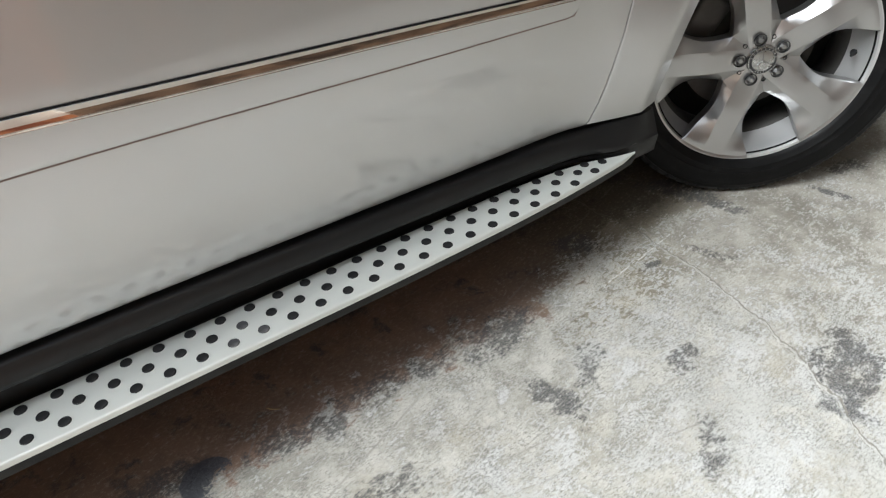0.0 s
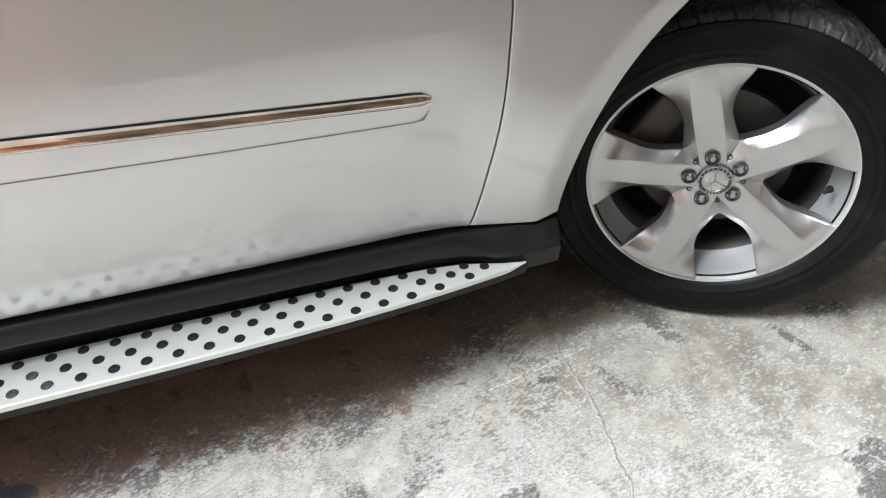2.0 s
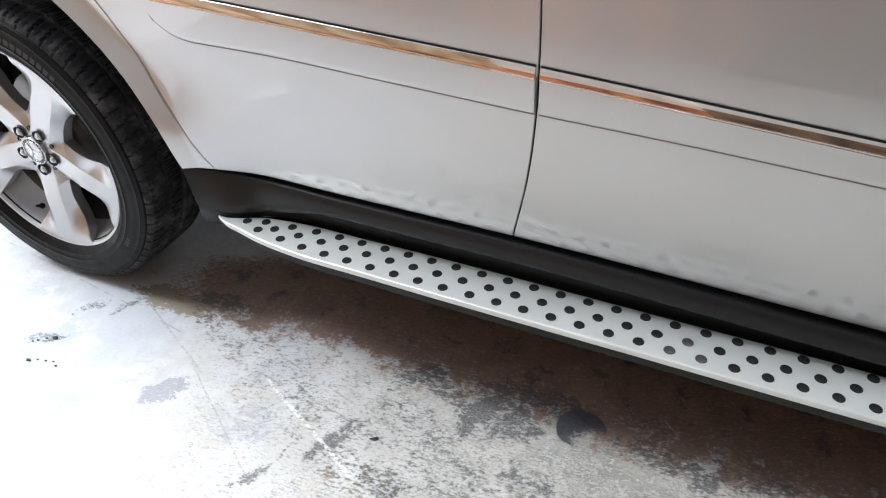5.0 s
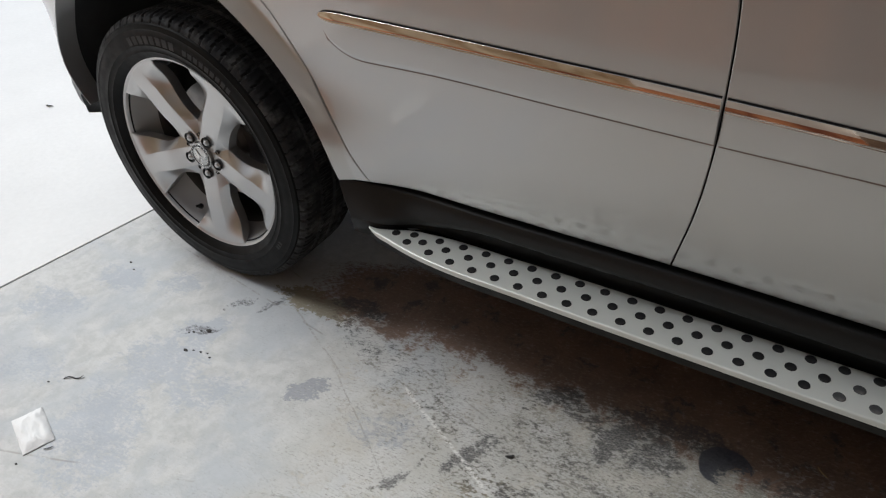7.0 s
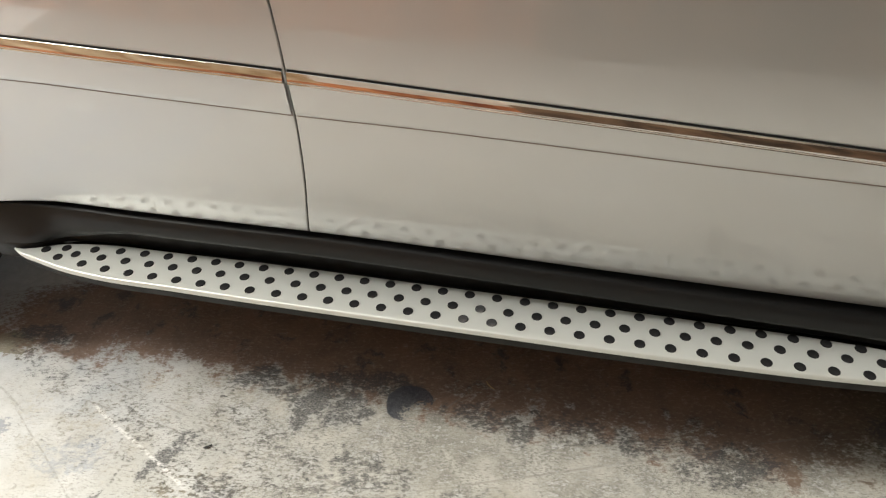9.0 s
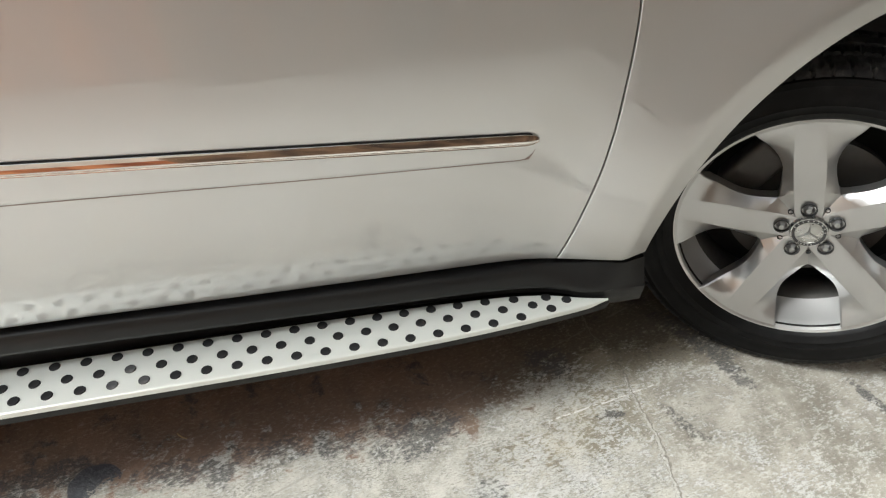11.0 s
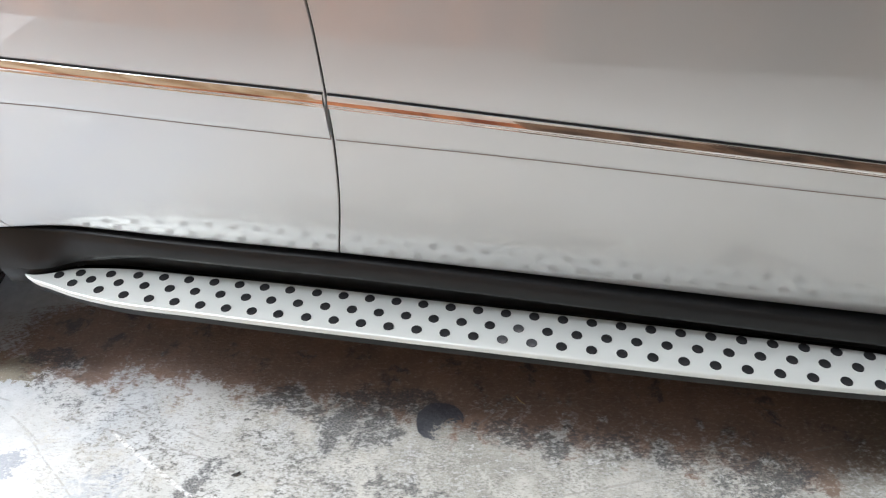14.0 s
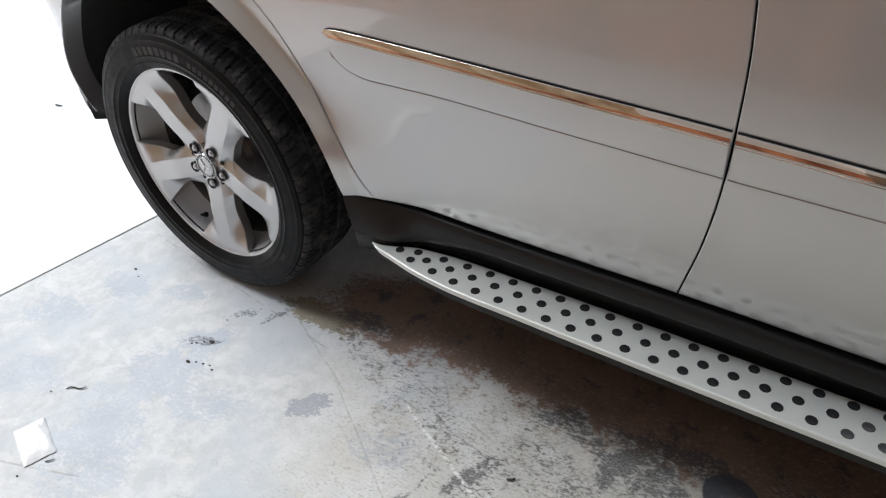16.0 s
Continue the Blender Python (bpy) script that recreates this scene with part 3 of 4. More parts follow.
# deep edge folds coloured black, for the shade in the door gaps
for door in (front_door, rear_door):
    door.data.materials.append(LINER)


def wing(front):
    """The wing between a door gap and the wheel opening, over its crown and down to the bumper."""
    cx, cz = ARCH_F if front else ARCH_R
    sign = -1 if front else 1
    n, m = 90, 16
    start = -0.101 if front else 0.045
    rows = []
    for i in range(n + 1):
        a = start + (math.pi - 0.06 - start) * i / n
        r0 = arch_radius(front, a)
        ex, ez = cx + sign * r0 * math.cos(a), cz + r0 * math.sin(a)
        row = []
        # the far side of the wing: the door gap, the top line, or a short piece of bumper
        gap = GAP_F if front else GAP_R
        far = 0.09
        tx, tz = cx + sign * (r0 + far) * math.cos(a), cz + (r0 + far) * math.sin(a)
        if math.cos(a) > -0.2:
            lo, hi = 0.0, 0.9
            for _ in range(30):
                mid = (lo + hi) / 2
                px, pz = ex + sign * mid * math.cos(a), ez + mid * math.sin(a)
                inside = pz < TOP_Z and ((px > gap(pz) + HALF) if front else (px < gap(pz) - HALF))
                lo, hi = (mid, hi) if inside else (lo, mid)
            tx, tz = ex + sign * lo * math.cos(a), ez + lo * math.sin(a)
        else:
            reach = (TOP_Z - ez) / max(math.sin(a), 0.12)
            reach = min(reach, 0.42)
            tx, tz = ex + sign * reach * math.cos(a), min(ez + reach * math.sin(a), TOP_Z)
        for k in range(m + 1):
            u = (k / m) ** 1.5
            x, z = ex + (tx - ex) * u, ez + (tz - ez) * u
            low = bottom_z(x) if sign * (x - cx) > 0 else 0.40
            z = max(z, low)
            row.append((x, body_y(x, z), z))
        inner = [(row[0][0], row[0][1] + d, row[0][2]) for d in (0.06, 0.012, 0.004)]
        inner[2] = (ex - sign * 0.002 * math.cos(a), row[0][1] + 0.002, row[0][2])
        last = row[-1]
        tail = [(last[0] + sign * out, last[1] + inward, last[2]) for out, inward in ((0.0009, 0.0006), (0.0018, 0.0022), (0.0020, 0.024))]
        rows.append(inner + row + tail)
    return sheet(rows)


part("front_wing", wing(True), PAINT, car, "silver front wing with a flared wheel arch", sharp=30)
part("rear_wing", wing(False), PAINT, car, "silver rear wing round the wheel arch")

# dark inner body behind the gaps, and the closed floor and deck of the shell
bm = bmesh.new()
rows = []
for i in range(41):
    x = -1.03 + 2.1 * i / 40
    rows.append([(x, SIDE(z) + 0.05, z) for z in (0.34, 0.45, 0.6, 0.8, 1.0, TOP_Z - 0.01)])
part("inner_body", sheet(rows), LINER, car, "black inner body behind the door gaps")
part("underbody", bevelled_box(-2.3, 2.35, 0.30, 1.72, 0.36, 0.44, 0.02), LINER, car, "black underbody")
part("shell_deck", bevelled_box(-2.3, 2.35, -0.04, 1.8, TOP_Z - 0.03, TOP_Z - 0.004, 0.008), PAINT, car)
part("front_end", bevelled_box(2.31, 2.35, 0.0, 1.72, 0.30, TOP_Z - 0.035, 0.01), PAINT, car)
part("rear_end", bevelled_box(-2.30, -2.26, 0.12, 1.72, 0.48, TOP_Z - 0.035, 0.01), PAINT, car)
part("far_side", bevelled_box(-2.3, 2.35, 1.72, 1.82, 0.30, TOP_Z - 0.03, 0.02), PAINT, car)


def liner(front):
    cx, cz = ARCH_F if front else ARCH_R
    rows = []
    for i in range(49):
        a = -0.12 + (math.pi + 0.24) * i / 48
        r = arch_radius(front, a) + 0.012
        ex, ez = cx + r * math.cos(a), cz + r * math.sin(a)
        y = body_y(cx + (r + 0.01) * math.cos(a), max(cz + (r + 0.01) * math.sin(a), 0.42))
        ring = lambda w: (cx + (r + w) * math.cos(a), cz + (r + w) * math.sin(a))
        rows.append([(ring(w)[0], y + d, ring(w)[1]) for w, d in ((-0.008, 0.03), (-0.006, 0.07), (0.0, 0.2), (0.0, 0.42))] + [(cx + 0.02 * math.cos(a), y + 0.44, cz)])
    return sheet(rows)


part("front_liner", liner(True), ARCH_BLACK, car, "black front wheel arch liner")
part("rear_liner", liner(False), ARCH_BLACK, car, "black rear wheel arch liner")

# dark lower lip of the rear bumper, behind the rear wheel
rows = []
for i in range(13):
    u = i / 12
    x = -2.02 - 0.30 * u
    y = body_y(x, 0.5)
    rows.append([(x, y + 0.006, 0.50 - 0.02 * u), (x, y - 0.004, 0.485 - 0.02 * u), (x, y + 0.0, 0.43), (x + 0.02, y + 0.06, 0.41), (x + 0.02, y + 0.3, 0.40)])
part("bumper_lip", sheet(rows), CLADDING, car, "black lower lip of the rear bumper")


# chrome strips and the body-coloured mouldings below them
def strip_z(x):
    return 0.7945 - 0.0675 * x - 0.0124 * x * x + 0.0057 * x**3 - 0.0028 * smooth01((x + 0.35) / 0.5)


MOULDING = curve_of([(-1.05, 0.762), (-0.95, 0.762), (-0.76, 0.763), (-0.5, 0.753), (-0.25, 0.7405), (0.0, 0.731), (0.25, 0.718), (0.5, 0.7045), (0.65, 0.698), (0.84, 0.690)])


def chrome_strip(x0, x1, tip0, tip1):
    half = 0.0102
    profile = [(1.0, -0.006), (1.0, 0.0010), (0.985, 0.0020), (0.965, 0.0027), (0.945, 0.00298), (0.925, 0.00305)]
    for k in range(1, 11):
        u = k / 10
        profile.append((0.91 - 1.46 * u, 0.0031 + 0.0149 * (0.40 * u - 0.17 * u * u)))
    profile += [(-0.58, 0.0058), (-0.63, 0.0052), (-0.68, 0.0058), (-0.71, 0.0070), (-0.80, 0.0076), (-0.93, 0.0078), (-0.985, 0.0072), (-1.0, 0.0060), (-1.0, -0.006)]
    rows = []
    n = 60
    for i in range(n + 1):
        u = i / n
        u = 0.5 - 0.5 * math.cos(math.pi * u)
        x = x0 + (x1 - x0) * u
        s = 1.0
        if tip0:
            s = min(s, math.sqrt(max(1 - (1 - min((x - x0) / tip0, 1)) ** 2, 0.0)) * 0.98 + 0.02)
        if tip1:
            s = min(s, math.sqrt(max(1 - (1 - min((x1 - x) / tip1, 1)) ** 2, 0.0)) * 0.98 + 0.02)
        z = strip_z(x) - 0.0021
        row = []
        for dz, out in profile:
            zz = z + half * s * dz
            row.append((x, body_y(x, zz) - 0.002 - out * (0.3 + 0.7 * s), zz))
        rows.append(row)
    bm = sheet(rows)
    for ends in (0, -1):
        bm.verts.ensure_lookup_table()
        k = 0 if ends == 0 else (len(rows) - 1) * len(rows[0])
        bm.faces.new([bm.verts[k + i] for i in range(len(rows[0]))])
    return bm


def moulding(x0, x1, round0, round1):
    rows = []
    n = 60
    for i in range(n + 1):
        u = 0.5 - 0.5 * math.cos(math.pi * i / n)
        x = x0 + (x1 - x0) * u
        top = strip_z(x) - 0.004
        low = MOULDING(x)
        if round0:
            q = min((x - x0) / round0, 1)
            low = top - (top - low) * max(1 - (1 - q) ** 2.4, 0.0) ** 0.5 - 0.001
        if round1:
            q = min((x1 - x) / round1, 1)
            low = top - (top - low) * max(1 - (1 - q) ** 2.4, 0.0) ** 0.5 - 0.001
        row = []
        for k in range(9):
            v = k / 8
            z = top + (low - top) * v
            row.append((x, body_y(x, z) - 0.0060, z))
        row.append((x, body_y(x, low) - 0.0052, low - 0.0012))
        row.append((x, body_y(x, low) - 0.0030, low - 0.0018))
        row.append((x, body_y(x, low) + 0.004, low - 0.0012))
        rows.append(row)
    return sheet(rows)


FM0, FM1 = GAP_M(0.82) + HALF + 0.001, 0.835
RM0, RM1 = -1.036, GAP_M(0.82) - HALF - 0.001
part("chrome_strip", chrome_strip(FM0, FM1, 0, 0.03), CHROME, front_door, "polished chrome strip")
part("chrome_strip", chrome_strip(RM0, RM1, 0.05, 0), CHROME, rear_door, "polished chrome strip")


def black_edge(x0, x1, tip0, tip1):
    """The thin black line above a chrome strip."""
    rows = []
    for i in range(61):
        x = x0 + (x1 - x0) * i / 60
        s = 1.0
        if tip0:
            s = min(s, math.sqrt(max(1 - (1 - min((x - x0) / tip0, 1)) ** 2, 0.0)))
        if tip1:
            s = min(s, math.sqrt(max(1 - (1 - min((x1 - x) / tip1, 1)) ** 2, 0.0)))
        top = strip_z(x) - 0.0021 + 0.0102 * s
        rows.append([(x, body_y(x, top + d) - out, top + d) for d, out in ((0.0021, 0.0), (0.0021, 0.0014), (0.0, 0.0016), (-0.004, 0.0016))])
    return sheet(rows)


part("black_edge", black_edge(FM0, FM1, 0, 0.03), LINER, front_door, "thin black line")
part("black_edge", black_edge(RM0, RM1, 0.05, 0), LINER, rear_door, "thin black line")


def shadow_line(x0, x1, x2, x3):
    """A brown strip that stands in for the shadow below a moulding."""
    rows, lows = [], []
    for i in range(121):
        x = x0 + (x3 - x0) * i / 120
        low = MOULDING(x) - 0.001
        top = strip_z(x) - 0.006
        for edge, flat in ((x0, x1), (x3, x2)):
            if edge != flat:
                q = min(abs(x - edge) / abs(flat - edge), 1)
                low = min(top - (top - low) * max(1 - (1 - q) ** 2.4, 0.0) ** 0.5, top) if q < 1 else low
        lows.append((x, low))
    for k, (x, low) in enumerate(lows):
        (xa, za), (xb, zb) = lows[max(k - 1, 0)], lows[min(k + 1, len(lows) - 1)]
        steep = min(math.hypot(xb - xa, zb - za) / (xb - xa), 4.0)
        rows.append([(x, body_y(x, low + d) - 0.0010, low + d) for d in (0.003, 0.0, -0.0064 * steep)])
    return sheet(rows)


part("moulding_shadow", shadow_line(FM0, FM0, FM1 - 0.034, FM1 - 0.004), SHADOW_BROWN, front_door, "thin dark line in place of the moulding's shadow")
part("moulding_shadow", shadow_line(RM0 + 0.004, RM0 + 0.114, RM1, RM1), SHADOW_BROWN, rear_door, "thin dark line in place of the moulding's shadow")
part("moulding", moulding(FM0, FM1 - 0.004, 0, 0.03), PAINT, front_door, "silver protective moulding")
part("moulding", moulding(RM0 + 0.004, RM1, 0.11, 0), PAINT, rear_door, "silver protective moulding")


# black sill between the doors and the running board
def step_z(x):
    return 0.3255 - 0.0104 * x


OUTER = curve_of([(-0.992, -0.048), (-0.975, -0.057), (-0.92, -0.071), (-0.85, -0.087), (-0.77, -0.097), (-0.57, -0.1005), (0.0, -0.1015), (0.48, -0.098), (0.69, -0.0915), (0.83, -0.082), (0.92, -0.073), (1.0, -0.063), (1.03, -0.058)])
INNER = curve_of([(-0.992, -0.046), (-0.97, -0.046), (-0.938, -0.036), (-0.895, -0.016), (-0.832, -0.004), (-0.6, 0.006), (0.0, 0.009), (0.49, 0.006), (0.72, 0.0), (0.83, -0.008), (0.915, -0.023), (0.974, -0.043), (1.03, -0.057)])


def end_swell(x):
    """How far the sill has grown out into its end blocks."""
    return max(smooth01((x - 0.925) / 0.13), smooth01((-0.89 - x) / 0.14))


rows = []
for i in range(121):
    x = -1.045 + (1.112 + 1.045) * i / 120
    zt, zs, w = bottom_z(x), step_z(min(max(x, -0.99), 1.03)), end_swell(x)
    out = min(body_y(x, zt), 0.004)
    y_end = -0.046
    rear = smooth01((-0.93 - x) / 0.115)
    meet = min(0.024, INNER(x) + 0.013)
    mixy = lambda a, b: a + (b - a) * w
    end_top, end_low = zt - 0.010, zs + 0.012
    lean = lambda z: out + 0.001 + (y_end - out - 0.001) * (end_top - z) / (end_top - end_low)
    # towards the ends of the board the lip comes down and out to meet it
    near_end = max(smooth01((x - 0.70) / 0.28), smooth01((-0.68 - x) / 0.24))
    zl = zt - 0.062 + (zs + 0.013 - zt + 0.062) * near_end
    pull = near_end * min(INNER(x) + 0.009, 0.0)
    line = [(0.07, zt - 0.0135 + 0.004 * w), (0.03, zt - 0.0135 + 0.004 * w)]
    for share, a in ((0.0, 0.004), (0.03, -0.0035), (0.08, -0.0062), (0.34, -0.0100), (0.70, -0.0135), (0.88, -0.0115), (1.0, -0.0050)):
        z = zt - 0.0135 - (zt - 0.0135 - zl) * share
        line.append((mixy(a + pull * share, lean(z + 0.004)), z + 0.0045 * w * (1 - share)))
    line += [
        (mixy(0.010 + pull * 0.8, lean(zl - 0.002)), zl - 0.002), (mixy(meet, y_end), zs + 0.008 - 0.006 * w),
        (mixy(meet, y_end + 0.003), zs - 0.002 - 0.012 * w), (mixy(0.03, y_end + 0.006), zs - 0.018 - 0.016 * w), (mixy(0.05, y_end + 0.02), zs - 0.034 - 0.014 * w), (0.32, zs - 0.05)]
    rows.append([(x - 0.027 * rear * smooth01((z - zs) / 0.11), y, z) for y, z in line])
bm = sheet(rows)
bm.verts.ensure_lookup_table()
for k in (0, 120 * 15):
    bm.faces.new([bm.verts[k + i] for i in range(15)])
part("side_sill", bm, CLADDING, car, "black textured plastic sill")

# running board
rows = []
for i in range(111):
    x = -0.992 + 2.022 * i / 110
    o, n_, z = OUTER(x), INNER(x), step_z(x)
    back = max(n_, o + 0.04)
    rows.append([(x, n_ + 0.004, z - 0.004), (x, o + 0.004, z - 0.004), (x, o + 0.0005, z - 0.012), (x, o + 0.0015, z - 0.016),
                 (x, o + 0.010, z - 0.038), (x, o + 0.03, z - 0.046), (x, back, z - 0.044), (x, back + 0.05, z - 0.03)])
board = part("running_board", sheet(rows), BOARD_BLACK, car, "aluminium running board with black rubber studs")

rows = []
for i in range(141):
    u = i / 140
    x = -0.990 + 2.016 * (0.5 - 0.5 * math.cos(math.pi * u))
    o, n_, z = OUTER(x), INNER(x), step_z(x)
    n_ = max(n_, o + 0.002)
    k_ = 0.25 + 0.75 * smooth01(min(x + 0.990, 1.026 - x) / 0.05)
    flat = [o + 0.0045 + (n_ - o - 0.0045) * k / 6 for k in range(7)]
    rows.append([(x, n_ + 0.001, z - 0.003)] + [(x, y, z) for y in flat[::-1]] + [(x, o + 0.0030, z - 0.0001), (x, o + 0.0012, z - 0.0012 * k_), (x, o + 0.0002, z - 0.0032 * k_), (x, o, z - 0.0115 * k_), (x, o + 0.0012, z - 0.0130 * k_), (x, o + 0.006, z - 0.0132 * k_)])
bm = sheet(rows)
bm.verts.ensure_lookup_table()
w = len(rows[0])
for k in (0, 140 * w):
    bm.faces.new([bm.verts[k + i] for i in range(w)])
part("tread_plate", bm, ALUMINIUM, board, "brushed aluminium tread plate")


def stud_mesh(name, material):
    bm = lathe([(0.0, 0.0016), (0.0062, 0.0016), (0.0078, 0.0019), (0.0092, 0.0020), (0.0101, 0.0014), (0.0105, 0.0), (0.0105, -0.004)], 20)
    bmesh.ops.rotate(bm, matrix=Matrix.Rotation(radians(-90), 3, "X"), verts=bm.verts[:])
    return mesh_of(name, bm, material)


STUD_MESH, DUSTY_MESH = stud_mesh("rubber_stud", STUD), stud_mesh("rubber_stud", STUD_DUSTY)
# columns of studs stand closer in the middle of the board than at its ends
COLUMN = curve_of([(-16, -0.8720), (-15, -0.8052), (-14, -0.7448), (-12, -0.6300), (-10, -0.5176), (-8, -0.4070), (-7, -0.3490), (-4, -0.1815), (0, 0.0410), (4, 0.2641), (8, 0.4864), (11, 0.6537), (13, 0.7690), (14, 0.8298), (15, 0.8983)])
OUTER_ROW = curve_of([(-16, -0.0571), (-15, -0.0671), (-14, -0.0735), (-12, -0.0762), (-4, -0.0745), (4, -0.0745), (12, -0.0762), (13, -0.0743), (14, -0.0690), (15, -0.0590)])
INNER_ROW = curve_of([(-16, -0.0253), (-15, -0.0186), (-14, -0.0130), (-12, -0.0095), (-7, -0.0058), (0, -0.0043), (5, -0.0043), (10, -0.0068), (12, -0.0089), (13, -0.0108), (14, -0.0165), (15, -0.0250)])


def stud(x, y, dusty=False):
    ob = new("rubber_stud", DUSTY_MESH if dusty else STUD_MESH)
    ob.parent = board
    ob.location = (x, y, step_z(x))


for i in range(-16, 15):
    stud(COLUMN(i + 0.5), -0.041, i == 0)
stud(0.9385, -0.0405)
stud(-0.9150, -0.0385)
for i in range(-16, 16):
    stud(COLUMN(i), OUTER_ROW(i), i in (0, 1))
    stud(COLUMN(i), INNER_ROW(i))


# ---- wheels ----


def tyre_mesh(treads):
    """The casing with its sidewalls, or the tread band over it."""
    inner = [(0.252, -0.20), (0.272, -0.222), (0.30, -0.232), (0.345, -0.232), (0.366, -0.221), (0.372, -0.20)]
    band = [(0.366, -0.2215), (0.374, -0.212), (0.380, -0.196), (0.3835, -0.186), (0.3855, -0.158), (0.3860, -0.156), (0.3780, -0.154), (0.3780, -0.146), (0.3862, -0.144), (0.3865, -0.112), (0.3785, -0.110), (0.3785, -0.100), (0.3868, -0.098),
            (0.3868, -0.062), (0.3785, -0.060), (0.3785, -0.050), (0.3862, -0.048), (0.3858, -0.030), (0.3848, -0.014), (0.3828, -0.004), (0.3785, 0.0035), (0.3720, 0.0085), (0.3682, 0.0098), (0.3670, 0.0080)]
    side = [(0.372, -0.02), (0.370, 0.004), (0.3665, 0.0115), (0.3655, 0.0140), (0.357, 0.0165), (0.3545, 0.0180), (0.352, 0.0172), (0.345, 0.0190), (0.330, 0.0200), (0.318, 0.0195), (0.3165, 0.0205), (0.3145, 0.0190), (0.303, 0.0165), (0.301, 0.0175), (0.2985, 0.0155),
            (0.289, 0.0095), (0.2845, 0.0060), (0.2805, 0.0005), (0.276, -0.006), (0.268, -0.012)]
    grown = lambda rows: [(r + 0.0038 * min(max((r - 0.30) / 0.08, 0.0), 1.0), h) for r, h in rows]
    inner, side, band = grown(inner), grown(side), grown(band)
    if not treads:
        return lathe(inner + side, 192)
    n = 576
    rows = []
    for k in range(n + 1):
        a = 2 * math.pi * (k % n) / n
        row = []
        for r, h in band:
            lag = 6.0 * abs(h + 0.10) / 0.1
            block = (k + int(lag)) % 8
            if block == 0 and (h > -0.049 or h < -0.155 or abs(h + 0.08) < 0.02) and r > 0.3675:
                r -= 0.0075 if r > 0.3735 else 0.0040
            elif block == 4 and r > 0.380:
                r -= 0.0030
            row.append((r * math.cos(a), -h, r * math.sin(a)))
        rows.append(row)
    bm = sheet(rows)
    bmesh.ops.remove_doubles(bm, verts=bm.verts[:], dist=1e-6)
    return bm


OPENING = curve_of([(0.102, 0.0), (0.106, 0.0065), (0.112, 0.0125), (0.12, 0.0195), (0.14, 0.036), (0.165, 0.0520), (0.19, 0.0615), (0.22, 0.0665), (0.25, 0.068), (0.28, 0.068)])
FLANK = curve_of([(0.03, 0.0), (0.043, 0.0), (0.06, 0.0055), (0.075, 0.0105), (0.10, 0.0150), (0.13, 0.0175), (0.16, 0.0225), (0.19, 0.0235), (0.22, 0.0195), (0.245, 0.0095), (0.262, 0.0018), (0.28, 0.0)])


def spoke_mesh():
    """One fifth of the wheel's face: a flat rib with sloping flanks between two openings."""
    rows = []
    radii = [0.036, 0.045, 0.054, 0.062, 0.07, 0.08, 0.09, 0.1015, 0.1025, 0.104, 0.106, 0.108, 0.111, 0.116, 0.122, 0.13, 0.14, 0.152, 0.165, 0.18, 0.195, 0.21, 0.225, 0.238, 0.248, 0.257, 0.264, 0.269, 0.2725, 0.2752, 0.2785]
    for rho in radii:
        v = OPENING(rho) if rho > 0.102 else 0.0
        edge = radians(36) - (math.asin(v / rho) if v > 0 else 0)
        rib = 0.0285 + 0.0015 * smooth01((rho - 0.06) / 0.10) - 0.002 * smooth01((rho - 0.18) / 0.09)
        rib_a = min(rib / rho, edge * 0.93)
        face = -0.023 + 0.014 * smooth01((rho - 0.05) / 0.13) + 0.0075 * smooth01((rho - 0.18) / 0.09) + 0.0026 * smooth01((rho - 0.271) / 0.0075)
        drop = FLANK(rho)
        deep = face - drop - (0.030 if rho < 0.25 else 0.030 - 0.9 * (rho - 0.25))
        worn = 1.0 if v > 0 else 0.0
        line = [(edge, deep), (edge, face - drop - 0.0025 * worn), (edge - (0.0025 * worn + 0.0001) / rho, face - drop), (rib_a + (edge - rib_a) * 0.55, face - drop * 0.55), (rib_a + 0.0006 / rho, face - drop * 0.02), (rib_a - 0.0006 / rho, face), (rib_a * 0.5, face + 0.0005), (0.0, face + 0.0006)]
        full = [(-a, h) for a, h in line] + [(a, h) for a, h in line[-2::-1]]
        rows.append([(rho * math.sin(a), -h, rho * math.cos(a)) for a, h in full])
    return sheet(rows)


